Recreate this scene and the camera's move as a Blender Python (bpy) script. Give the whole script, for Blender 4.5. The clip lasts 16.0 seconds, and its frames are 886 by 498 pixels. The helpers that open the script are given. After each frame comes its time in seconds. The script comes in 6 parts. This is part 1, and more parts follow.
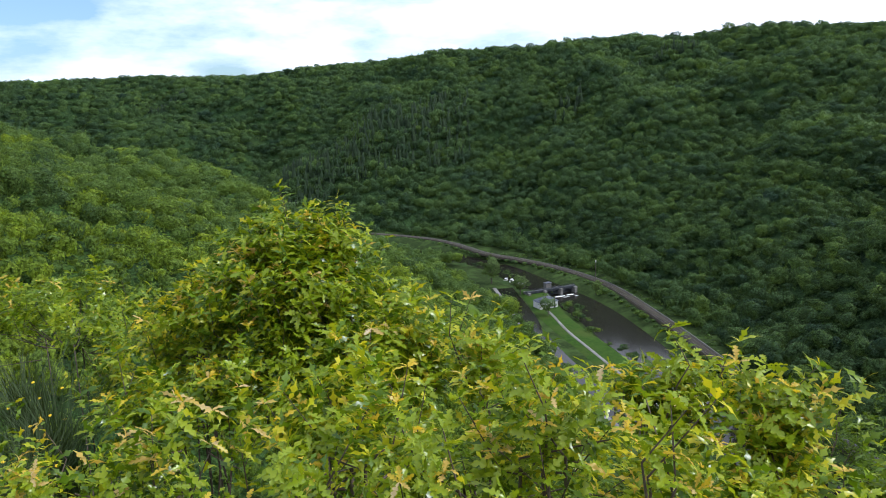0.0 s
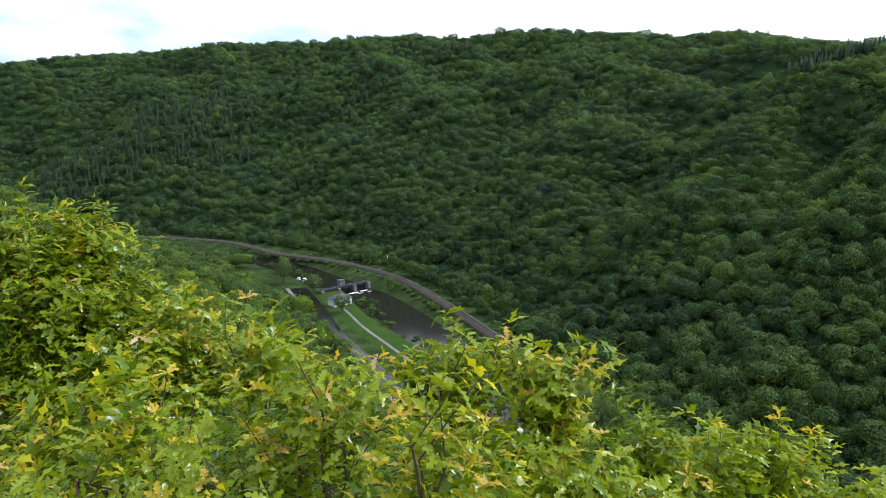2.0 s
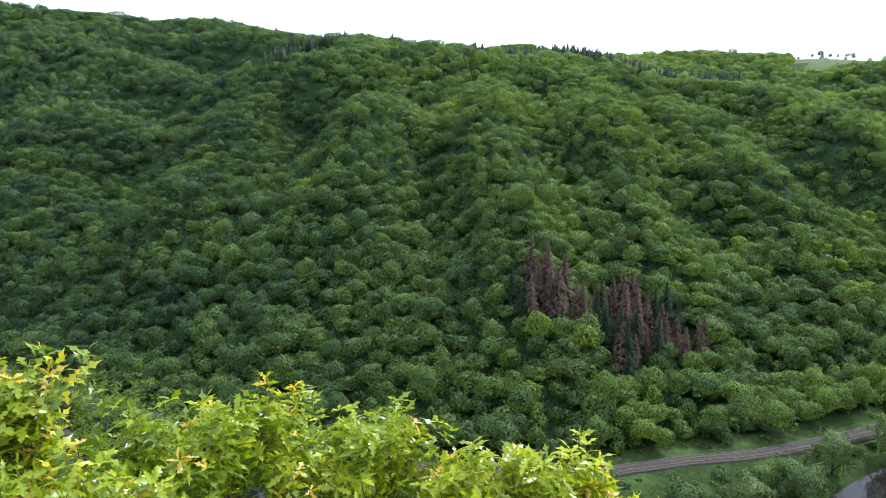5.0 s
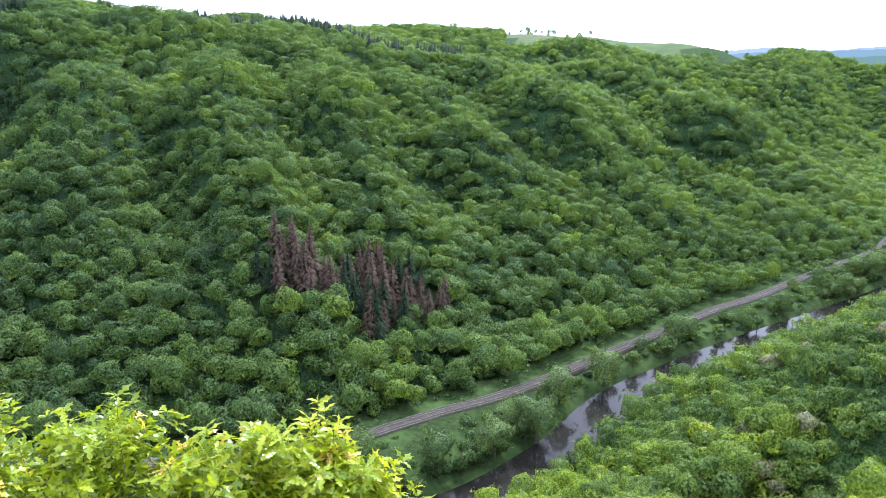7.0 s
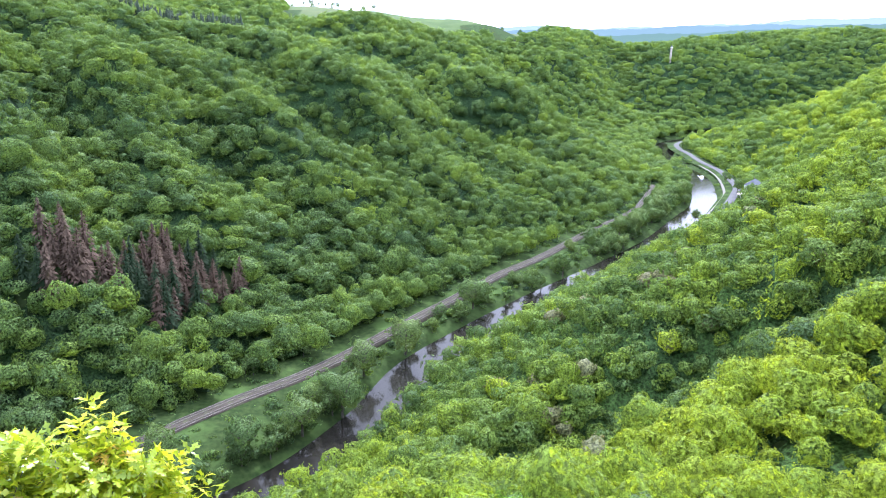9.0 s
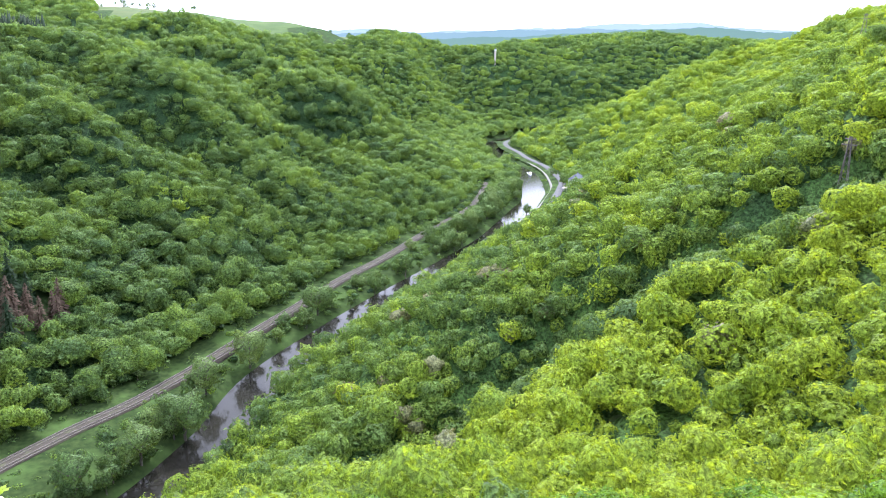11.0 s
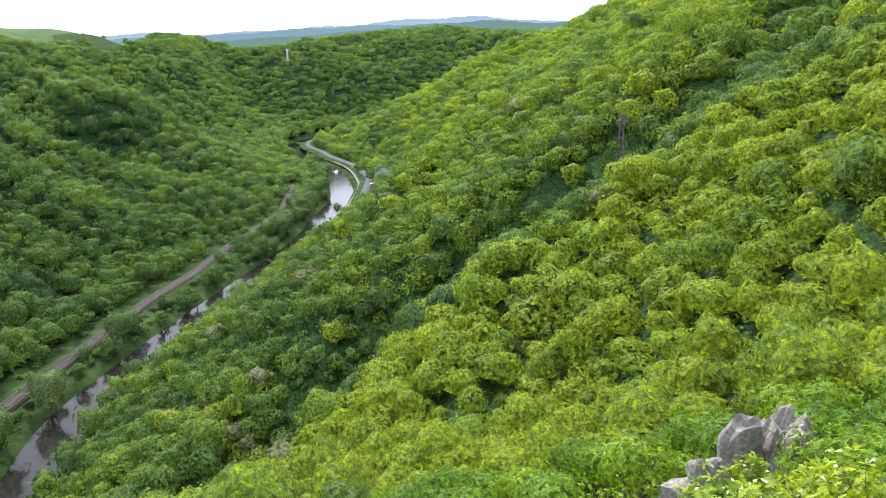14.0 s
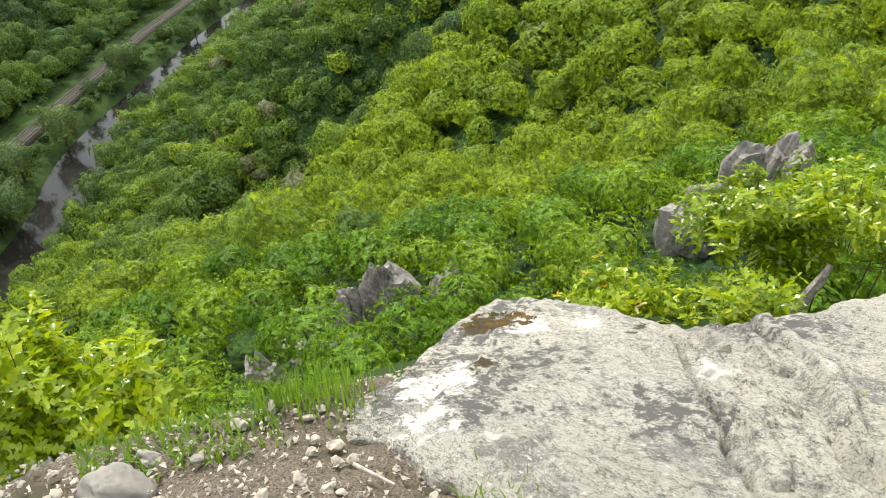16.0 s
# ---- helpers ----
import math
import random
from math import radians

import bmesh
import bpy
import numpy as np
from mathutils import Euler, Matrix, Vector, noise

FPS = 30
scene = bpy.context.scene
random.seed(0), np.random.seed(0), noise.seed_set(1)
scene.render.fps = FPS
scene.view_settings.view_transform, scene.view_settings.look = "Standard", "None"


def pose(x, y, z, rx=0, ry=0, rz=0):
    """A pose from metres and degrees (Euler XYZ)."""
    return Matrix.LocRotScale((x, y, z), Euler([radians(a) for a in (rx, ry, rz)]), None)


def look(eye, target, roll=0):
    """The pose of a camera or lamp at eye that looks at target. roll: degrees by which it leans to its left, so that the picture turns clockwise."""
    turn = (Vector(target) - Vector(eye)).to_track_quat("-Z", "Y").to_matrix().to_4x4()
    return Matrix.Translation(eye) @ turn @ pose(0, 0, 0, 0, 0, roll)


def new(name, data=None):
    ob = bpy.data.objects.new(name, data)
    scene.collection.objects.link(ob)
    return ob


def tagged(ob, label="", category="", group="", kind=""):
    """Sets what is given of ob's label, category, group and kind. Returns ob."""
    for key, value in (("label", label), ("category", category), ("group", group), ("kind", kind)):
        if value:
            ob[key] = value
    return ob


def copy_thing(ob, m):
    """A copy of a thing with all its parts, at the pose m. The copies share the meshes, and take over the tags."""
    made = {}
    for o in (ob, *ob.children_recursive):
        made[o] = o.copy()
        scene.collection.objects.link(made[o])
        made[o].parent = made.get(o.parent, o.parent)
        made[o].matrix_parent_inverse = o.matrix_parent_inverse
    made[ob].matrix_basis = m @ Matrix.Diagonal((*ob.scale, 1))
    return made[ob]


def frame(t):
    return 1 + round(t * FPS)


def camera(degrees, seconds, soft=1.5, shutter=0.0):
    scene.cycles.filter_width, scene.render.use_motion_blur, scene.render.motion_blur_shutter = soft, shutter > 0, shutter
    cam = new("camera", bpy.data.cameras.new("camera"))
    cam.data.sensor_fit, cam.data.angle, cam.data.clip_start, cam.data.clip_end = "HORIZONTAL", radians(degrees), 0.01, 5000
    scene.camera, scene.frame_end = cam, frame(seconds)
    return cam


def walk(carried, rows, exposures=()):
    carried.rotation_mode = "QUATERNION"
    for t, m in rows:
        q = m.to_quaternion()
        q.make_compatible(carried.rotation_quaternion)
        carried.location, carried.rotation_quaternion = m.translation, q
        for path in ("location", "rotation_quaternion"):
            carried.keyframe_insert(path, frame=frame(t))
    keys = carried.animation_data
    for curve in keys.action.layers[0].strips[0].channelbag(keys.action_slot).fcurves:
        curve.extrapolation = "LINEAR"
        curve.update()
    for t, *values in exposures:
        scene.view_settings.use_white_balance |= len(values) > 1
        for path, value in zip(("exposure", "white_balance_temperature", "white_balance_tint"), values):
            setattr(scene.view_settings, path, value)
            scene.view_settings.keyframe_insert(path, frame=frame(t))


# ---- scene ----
import functools

cam = camera(62.5, 16.0, soft=1.0)
EYE = 130.0   # the eye over the river, metres
# seconds, x, y, z from the first eye, yaw, pitch, roll
ROWS = [
    (0.0, -0.000, 0.000, 0.000, 0.30, -11.10, 1.37),
    (0.5, 0.009, -0.000, -0.005, -1.86, -11.03, 1.03),
    (1.0, 0.021, 0.010, -0.010, -5.02, -11.15, 0.75),
    (1.5, 0.048, 0.024, -0.021, -10.58, -11.33, 0.45),
    (2.0, 0.076, 0.030, -0.030, -16.22, -11.57, 0.50),
    (2.5, 0.096, 0.022, -0.035, -22.11, -11.94, 0.19),
    (3.0, 0.120, 0.000, -0.038, -27.80, -12.40, 0.03),
    (3.5, 0.159, -0.021, -0.035, -34.71, -12.29, -0.05),
    (4.0, 0.186, -0.046, -0.032, -42.15, -11.96, -0.88),
    (4.5, 0.196, -0.070, -0.030, -48.83, -12.19, -0.74),
    (5.0, 0.213, -0.103, -0.032, -54.38, -12.67, -0.32),
    (7.5, 0.315, -0.228, -0.077, -79.33, -15.31, -0.90),
    (8.0, 0.325, -0.257, -0.084, -83.61, -16.11, -0.91),
    (8.5, 0.329, -0.276, -0.090, -87.70, -16.35, -1.58),
    (9.0, 0.334, -0.289, -0.099, -91.22, -16.15, -1.92),
    (9.5, 0.346, -0.302, -0.101, -94.78, -15.93, -2.42),
    (12.0, 0.383, -0.362, -0.205, -108.29, -14.94, -0.83),
    (12.5, 0.386, -0.372, -0.245, -110.07, -14.46, -0.37),
    (13.0, 0.389, -0.383, -0.287, -113.08, -14.14, -0.22),
    (13.5, 0.390, -0.393, -0.330, -116.34, -14.01, -0.17),
    (14.0, 0.392, -0.404, -0.377, -119.05, -15.47, 0.37),
    (14.5, 0.393, -0.414, -0.425, -120.48, -19.02, 0.79),
    (15.0, 0.393, -0.424, -0.475, -120.09, -25.77, 1.39),
    (15.5, 0.393, -0.433, -0.527, -118.85, -31.34, 1.36),
    (16.0, 0.381, -0.435, -0.576, -118.05, -36.24, 1.17),
]
walk(cam, [(t, pose(x, y, EYE + z, 90 + pitch, 0, yaw) @ pose(0, 0, 0, 0, 0, -roll)) for t, x, y, z, yaw, pitch, roll in ROWS],
     exposures=[(0.0, 0.03, 5700, 14), (1.5, 0.03, 5700, 14), (3.5, 0.48, 5600, 15), (5.0, 0.78, 5500, 18), (7.5, 1.42, 5300, 22), (9.0, 1.64, 5350, 22), (12.5, 1.38, 5700, 17), (14.0, 1.0, 5850, 14), (14.5, 0.97, 6300, 12), (15.0, 1.15, 6400, 11), (15.5, 1.05, 6400, 9), (16.0, 0.76, 6350, 8)])

# ---- light ----
SUN_AZ, SUN_EL = 95.0, 48.0   # from north (the first view) to the right, and up
world = bpy.data.worlds.new("sky")
scene.world = world
world.use_nodes = True
wn, wl = world.node_tree.nodes, world.node_tree.links
wn.clear()
w_out, w_bg = wn.new("ShaderNodeOutputWorld"), wn.new("ShaderNodeBackground")
sky = wn.new("ShaderNodeTexSky")
sky.sky_type, sky.sun_disc = "NISHITA", False
sky.sun_elevation, sky.sun_rotation = radians(SUN_EL), radians(SUN_AZ)
sky.dust_density, sky.air_density = 0.6, 1.2
w_bg.inputs["Strength"].default_value = 0.15
coord, squash = wn.new("ShaderNodeTexCoord"), wn.new("ShaderNodeMapping")
squash.inputs["Scale"].default_value = (1.0, 1.0, 3.0)
cloud = wn.new("ShaderNodeTexNoise")
cloud.inputs["Scale"].default_value, cloud.inputs["Detail"].default_value, cloud.inputs["Roughness"].default_value = 4.0, 8.0, 0.55
ramp = wn.new("ShaderNodeValToRGB")
ramp.color_ramp.elements[0].position, ramp.color_ramp.elements[1].position = 0.42, 0.66
ramp.color_ramp.elements[0].color = (0.12, 0.12, 0.12, 1)
mixc = wn.new("ShaderNodeMixRGB")
mixc.inputs[2].default_value = (9.6, 9.8, 10.2, 1)
wl.new(coord.outputs["Generated"], squash.inputs[0])
wl.new(squash.outputs[0], cloud.inputs["Vector"])
wl.new(cloud.outputs["Fac"], ramp.inputs[0])
toward, glow, veil = wn.new("ShaderNodeVectorMath"), wn.new("ShaderNodeMapRange"), wn.new("ShaderNodeMath")
toward.operation, veil.operation, veil.use_clamp = "DOT_PRODUCT", "ADD", True
toward.inputs[1].default_value = (math.sin(radians(SUN_AZ)) * math.cos(radians(SUN_EL)), math.cos(radians(SUN_AZ)) * math.cos(radians(SUN_EL)), math.sin(radians(SUN_EL)))
glow.inputs["From Min"].default_value, glow.inputs["From Max"].default_value = -0.1, 0.55
wl.new(coord.outputs["Generated"], toward.inputs[0])
wl.new(toward.outputs["Value"], glow.inputs["Value"])
wl.new(glow.outputs[0], veil.inputs[0])
wl.new(ramp.outputs[0], veil.inputs[1])
wl.new(veil.outputs[0], mixc.inputs[0])
deep = wn.new("ShaderNodeMixRGB")
deep.blend_type, deep.inputs[0].default_value, deep.inputs[2].default_value = "MULTIPLY", 1.0, (0.50, 0.72, 0.92, 1)
wl.new(sky.outputs[0], deep.inputs[1])
wl.new(deep.outputs[0], mixc.inputs[1])
wl.new(mixc.outputs[0], w_bg.inputs["Color"])
wl.new(w_bg.outputs[0], w_out.inputs[0])
sun = new("sun", bpy.data.lights.new("sun", "SUN"))
sun.data.energy, sun.data.angle, sun.data.color = 3.0, radians(1.5), (1.0, 0.955, 0.88)
sun_from = Vector((math.sin(radians(SUN_AZ)) * math.cos(radians(SUN_EL)), math.cos(radians(SUN_AZ)) * math.cos(radians(SUN_EL)), math.sin(radians(SUN_EL))))
sun.matrix_world = look(sun_from * 900, (0, 0, 0))


# ---- materials ----
def material(name):
    m = bpy.data.materials.new(name)
    m.use_nodes = True
    n, l = m.node_tree.nodes, m.node_tree.links
    n.clear()
    return m, n, l, n.new("ShaderNodeOutputMaterial")


def surface(name, dark, light, scale=1.0, rough=0.9, bump=0.3, detail=6.0, stain=None, stain_scale=0.2, metal=0.0, spec=0.3):
    """A mineral or painted surface: grain between two colours, larger stains, and fine relief."""
    m, n, l, out = material(name)
    b = n.new("ShaderNodeBsdfPrincipled")
    geo = n.new("ShaderNodeNewGeometry")
    fine, big = n.new("ShaderNodeTexNoise"), n.new("ShaderNodeTexNoise")
    fine.inputs["Scale"].default_value, fine.inputs["Detail"].default_value = scale, detail
    big.inputs["Scale"].default_value, big.inputs["Detail"].default_value = scale * stain_scale, 4.0
    r1 = n.new("ShaderNodeValToRGB")
    r1.color_ramp.elements[0].color, r1.color_ramp.elements[1].color = (*dark, 1), (*light, 1)
    r1.color_ramp.elements[0].position, r1.color_ramp.elements[1].position = 0.32, 0.68
    mx = n.new("ShaderNodeMixRGB")
    mx.inputs[2].default_value = (*(stain or dark), 1)
    r2 = n.new("ShaderNodeValToRGB")
    r2.color_ramp.elements[0].position, r2.color_ramp.elements[1].position = 0.48, 0.66
    l.new(geo.outputs["Position"], fine.inputs["Vector"])
    l.new(geo.outputs["Position"], big.inputs["Vector"])
    l.new(fine.outputs["Fac"], r1.inputs[0])
    l.new(big.outputs["Fac"], r2.inputs[0])
    l.new(r1.outputs[0], mx.inputs[1])
    l.new(r2.outputs[0], mx.inputs[0])
    l.new(mx.outputs[0], b.inputs["Base Color"])
    b.inputs["Roughness"].default_value, b.inputs["Metallic"].default_value = rough, metal
    b.inputs["Specular IOR Level"].default_value = spec
    if bump:
        bp = n.new("ShaderNodeBump")
        bp.inputs["Strength"].default_value, bp.inputs["Distance"].default_value = bump, 0.15 / scale
        l.new(fine.outputs["Fac"], bp.inputs["Height"])
        l.new(bp.outputs[0], b.inputs["Normal"])
    l.new(b.outputs[0], out.inputs[0])
    return m


def leaves(name, colours, through_light=0.4, gloss=0.06, rough=0.45, attr="tint", per="attr", spray=0.0, vary=0.3, gaps=0.0):
    """Foliage: colours run along a ramp by the tree's own tint and each clump's chance; light passes through. gloss: the share of a waxy leaf's own sheen. spray: leafy boughs to the metre; gaps: how much one looks between them into the crown."""
    m, n, l, out = material(name)
    rp = n.new("ShaderNodeValToRGB")
    el = rp.color_ramp.elements
    while len(el) < len(colours):
        el.new(0.5)
    for i, c in enumerate(colours):
        el[i].position, el[i].color = i / (len(colours) - 1), (*c, 1)
    geo = n.new("ShaderNodeNewGeometry")
    add = n.new("ShaderNodeMath")
    add.operation = "MULTIPLY_ADD"
    add.inputs[1].default_value = vary
    l.new(geo.outputs["Random Per Island"], add.inputs[0])
    if per == "attr":
        at = n.new("ShaderNodeAttribute")
        at.attribute_name = attr
        l.new(at.outputs["Fac"], add.inputs[2])
    else:
        oi = n.new("ShaderNodeObjectInfo")
        mu = n.new("ShaderNodeMath")
        mu.operation = "MULTIPLY"
        mu.inputs[1].default_value = 1.0 - vary
        l.new(oi.outputs["Random"], mu.inputs[0])
        l.new(mu.outputs[0], add.inputs[2])
    l.new(add.outputs[0], rp.inputs[0])
    d, t, g = n.new("ShaderNodeBsdfDiffuse"), n.new("ShaderNodeBsdfTranslucent"), n.new("ShaderNodeBsdfGlossy")
    g.inputs["Roughness"].default_value = rough
    sheen, grazing, scaled = n.new("ShaderNodeLayerWeight"), n.new("ShaderNodeMath"), n.new("ShaderNodeMath")
    sheen.inputs["Blend"].default_value = 0.5
    grazing.operation, grazing.inputs[1].default_value = "POWER", 4.0
    scaled.operation, scaled.inputs[1].default_value, scaled.inputs[2].default_value = "MULTIPLY_ADD", 0.16 * gloss, 0.03 * gloss
    l.new(sheen.outputs["Facing"], grazing.inputs[0])
    l.new(grazing.outputs[0], scaled.inputs[0])
    warm = n.new("ShaderNodeMixRGB")
    warm.blend_type = "MULTIPLY"
    warm.inputs[0].default_value, warm.inputs[2].default_value = 1.0, (1.5, 1.35, 0.6, 1)
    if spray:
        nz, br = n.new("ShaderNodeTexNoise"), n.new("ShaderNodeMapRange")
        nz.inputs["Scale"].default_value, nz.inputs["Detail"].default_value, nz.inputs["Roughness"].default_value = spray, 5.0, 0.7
        # the relief's noise also scales the colour, darker in its hollows
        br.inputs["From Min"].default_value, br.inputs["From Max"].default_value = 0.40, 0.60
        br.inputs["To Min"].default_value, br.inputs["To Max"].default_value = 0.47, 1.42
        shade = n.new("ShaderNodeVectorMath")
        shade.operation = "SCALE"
        bp, boughs, bough_bump = n.new("ShaderNodeBump"), n.new("ShaderNodeTexVoronoi"), n.new("ShaderNodeBump")
        bp.inputs["Strength"].default_value, bp.inputs["Distance"].default_value = 1.0, 2.0 / spray
        boughs.inputs["Scale"].default_value = spray * 0.42
        bough_bump.invert = True
        bough_bump.inputs["Strength"].default_value, bough_bump.inputs["Distance"].default_value = 0.8, 1.6 / spray
        l.new(geo.outputs["Position"], boughs.inputs["Vector"])
        l.new(boughs.outputs["Distance"], bough_bump.inputs["Height"])
        l.new(bough_bump.outputs[0], bp.inputs["Normal"])
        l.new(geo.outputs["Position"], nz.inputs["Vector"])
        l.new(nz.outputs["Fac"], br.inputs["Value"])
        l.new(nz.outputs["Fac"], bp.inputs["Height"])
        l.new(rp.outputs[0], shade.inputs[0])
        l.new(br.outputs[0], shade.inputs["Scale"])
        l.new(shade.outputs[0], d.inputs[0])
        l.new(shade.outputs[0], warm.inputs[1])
        l.new(bp.outputs[0], d.inputs["Normal"])
    else:
        l.new(rp.outputs[0], d.inputs[0])
        l.new(rp.outputs[0], warm.inputs[1])
    l.new(warm.outputs[0], t.inputs[0])
    m1, m2 = n.new("ShaderNodeMixShader"), n.new("ShaderNodeMixShader")
    m1.inputs[0].default_value = through_light
    l.new(scaled.outputs[0], m2.inputs[0])
    l.new(d.outputs[0], m1.inputs[1])
    l.new(t.outputs[0], m1.inputs[2])
    l.new(m1.outputs[0], m2.inputs[1])
    l.new(g.outputs[0], m2.inputs[2])
    if gaps:
        holes, cut, air, m3 = n.new("ShaderNodeTexNoise"), n.new("ShaderNodeMapRange"), n.new("ShaderNodeBsdfTransparent"), n.new("ShaderNodeMixShader")
        holes.inputs["Scale"].default_value, holes.inputs["Detail"].default_value, holes.inputs["Roughness"].default_value = spray * 0.75, 4.0, 0.68
        cut.inputs["From Min"].default_value, cut.inputs["From Max"].default_value = 0.5 - gaps, 0.5 - gaps + 0.02
        l.new(geo.outputs["Position"], holes.inputs["Vector"])
        l.new(holes.outputs["Fac"], cut.inputs["Value"])
        l.new(cut.outputs[0], m3.inputs[0])
        l.new(air.outputs[0], m3.inputs[1])
        l.new(m2.outputs[0], m3.inputs[2])
        m2 = m3
    l.new(m2.outputs[0], out.inputs[0])
    return m


# bluish dark end: haze over the far bank put into the colour
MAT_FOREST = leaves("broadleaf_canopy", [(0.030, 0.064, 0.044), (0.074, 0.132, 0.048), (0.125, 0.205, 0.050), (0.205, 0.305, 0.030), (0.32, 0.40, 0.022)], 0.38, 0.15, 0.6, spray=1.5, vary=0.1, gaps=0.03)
MAT_LEAF = leaves("oak_leaf", [(0.036, 0.080, 0.002), (0.112, 0.192, 0.003), (0.265, 0.335, 0.005), (0.60, 0.53, 0.012)], 0.40, 0.9, 0.30, per="object", vary=0.78)
MAT_LEAF_SMALL = leaves("small_oak_leaf", [(0.055, 0.105, 0.006), (0.09, 0.15, 0.007), (0.15, 0.21, 0.008)], 0.4, 0.5, 0.36, per="object")
MAT_LIME = leaves("fresh_oak_leaf", [(0.070, 0.132, 0.003), (0.165, 0.245, 0.004), (0.30, 0.375, 0.006), (0.54, 0.545, 0.018)], 0.45, 0.9, 0.28, per="object", vary=0.6)
MAT_YOUNG = leaves("young_oak_leaf", [(0.44, 0.41, 0.012), (0.58, 0.43, 0.02), (0.54, 0.38, 0.08), (0.58, 0.46, 0.30)], 0.45, 0.9, 0.34, per="object")
MAT_BLADE = leaves("grass_blade", [(0.10, 0.19, 0.02), (0.16, 0.26, 0.03), (0.24, 0.30, 0.05)], 0.45, 0.8, 0.5, per="object")
MAT_BROOM = leaves("broom_rods", [(0.035, 0.06, 0.018), (0.05, 0.08, 0.025), (0.07, 0.09, 0.04)], 0.2, 0.6, 0.5, per="object")
MAT_SPRUCE = leaves("spruce_needles", [(0.014, 0.026, 0.013), (0.022, 0.038, 0.017), (0.03, 0.048, 0.02)], 0.1, 0.15, 0.6)
MAT_DEAD = leaves("dead_needles", [(0.066, 0.048, 0.034), (0.096, 0.068, 0.047), (0.124, 0.088, 0.062)], 0.1, 0.15, 0.6)
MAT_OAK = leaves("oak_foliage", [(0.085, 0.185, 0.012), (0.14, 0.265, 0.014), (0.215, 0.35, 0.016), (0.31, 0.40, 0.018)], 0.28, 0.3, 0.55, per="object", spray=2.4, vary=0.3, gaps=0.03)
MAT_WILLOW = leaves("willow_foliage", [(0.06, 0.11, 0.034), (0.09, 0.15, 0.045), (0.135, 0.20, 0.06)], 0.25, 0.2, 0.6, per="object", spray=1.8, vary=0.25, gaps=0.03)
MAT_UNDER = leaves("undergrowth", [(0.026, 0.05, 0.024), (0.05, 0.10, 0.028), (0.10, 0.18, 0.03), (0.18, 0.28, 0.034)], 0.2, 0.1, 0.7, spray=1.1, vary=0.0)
MAT_LATE = leaves("late_buds", [(0.14, 0.18, 0.06), (0.19, 0.20, 0.08), (0.22, 0.20, 0.11)], 0.25, 0.4, 0.6, spray=1.5, vary=0.3)
MAT_SOIL = surface("forest_floor", (0.018, 0.034, 0.012), (0.04, 0.07, 0.02), 0.35, 0.95, 0.5, stain=(0.03, 0.045, 0.014), detail=9.0, spec=0.03)
MAT_GRASS = surface("meadow_grass", (0.014, 0.026, 0.008), (0.034, 0.052, 0.015), 0.5, 0.95, 0.6, stain=(0.045, 0.075, 0.02), detail=10.0, spec=0.03)
MAT_BALLAST = surface("track_ballast", (0.024, 0.019, 0.013), (0.056, 0.045, 0.031), 2.0, 0.95, 0.5, stain=(0.055, 0.055, 0.028))
MAT_STEEL = surface("worn_steel", (0.12, 0.10, 0.085), (0.22, 0.19, 0.17), 3.0, 0.5, 0.1, metal=0.6)
MAT_DARKSTEEL = surface("dark_painted_steel", (0.02, 0.024, 0.03), (0.045, 0.05, 0.055), 1.5, 0.6, 0.1)
MAT_SLEEPER = surface("sleepers", (0.035, 0.031, 0.027), (0.07, 0.062, 0.053), 2.0)
MAT_CONCRETE = surface("old_concrete", (0.13, 0.127, 0.117), (0.22, 0.214, 0.197), 0.8, 0.9, 0.2, stain=(0.13, 0.125, 0.112))
MAT_ASPHALT = surface("asphalt", (0.05, 0.05, 0.05), (0.08, 0.08, 0.08), 1.2, 0.9, 0.1)
MAT_GRAVEL = surface("gravel_path", (0.11, 0.104, 0.088), (0.17, 0.16, 0.137), 1.5, 0.95, 0.2)
MAT_LAWN = surface("mown_lawn", (0.022, 0.052, 0.008), (0.038, 0.075, 0.011), 0.4, 0.9, 0.3, stain=(0.045, 0.07, 0.014), spec=0.05)
MAT_SLATE = surface("slate_roof", (0.05, 0.058, 0.075), (0.1, 0.11, 0.135), 1.2, 0.55, 0.3)
MAT_WHITE = surface("white_paint", (0.66, 0.66, 0.63), (0.8, 0.8, 0.78), 0.6, 0.6, 0.05)
MAT_PINK = surface("faded_pink_paint", (0.44, 0.36, 0.31), (0.56, 0.48, 0.42), 0.6, 0.8, 0.1)
MAT_FOAM = surface("foam", (0.6, 0.62, 0.62), (0.85, 0.86, 0.86), 3.0, 0.8, 0.4)
MAT_GLASS = surface("dark_glass", (0.02, 0.025, 0.03), (0.03, 0.035, 0.04), 0.5, 0.08, 0.0, spec=0.6)
MAT_BARK = surface("bark", (0.06, 0.05, 0.04), (0.14, 0.12, 0.095), 5.0, 0.95, 0.6)
MAT_STONE = surface("loose_stone", (0.20, 0.17, 0.125), (0.42, 0.37, 0.285), 40.0, 0.9, 0.5, stain=(0.22, 0.19, 0.16))
MAT_SCREE = surface("stony_soil", (0.028, 0.021, 0.014), (0.15, 0.118, 0.082), 110.0, 0.95, 1.0, stain=(0.045, 0.04, 0.02), stain_scale=0.05, detail=14.0)
MAT_MOSS = surface("dry_moss", (0.06, 0.042, 0.016), (0.17, 0.10, 0.03), 30.0, 0.95, 0.6, stain=(0.045, 0.055, 0.015), stain_scale=0.3)
MAT_TWIG = surface("oak_twig", (0.07, 0.05, 0.035), (0.16, 0.125, 0.09), 30.0, 0.9, 0.4)
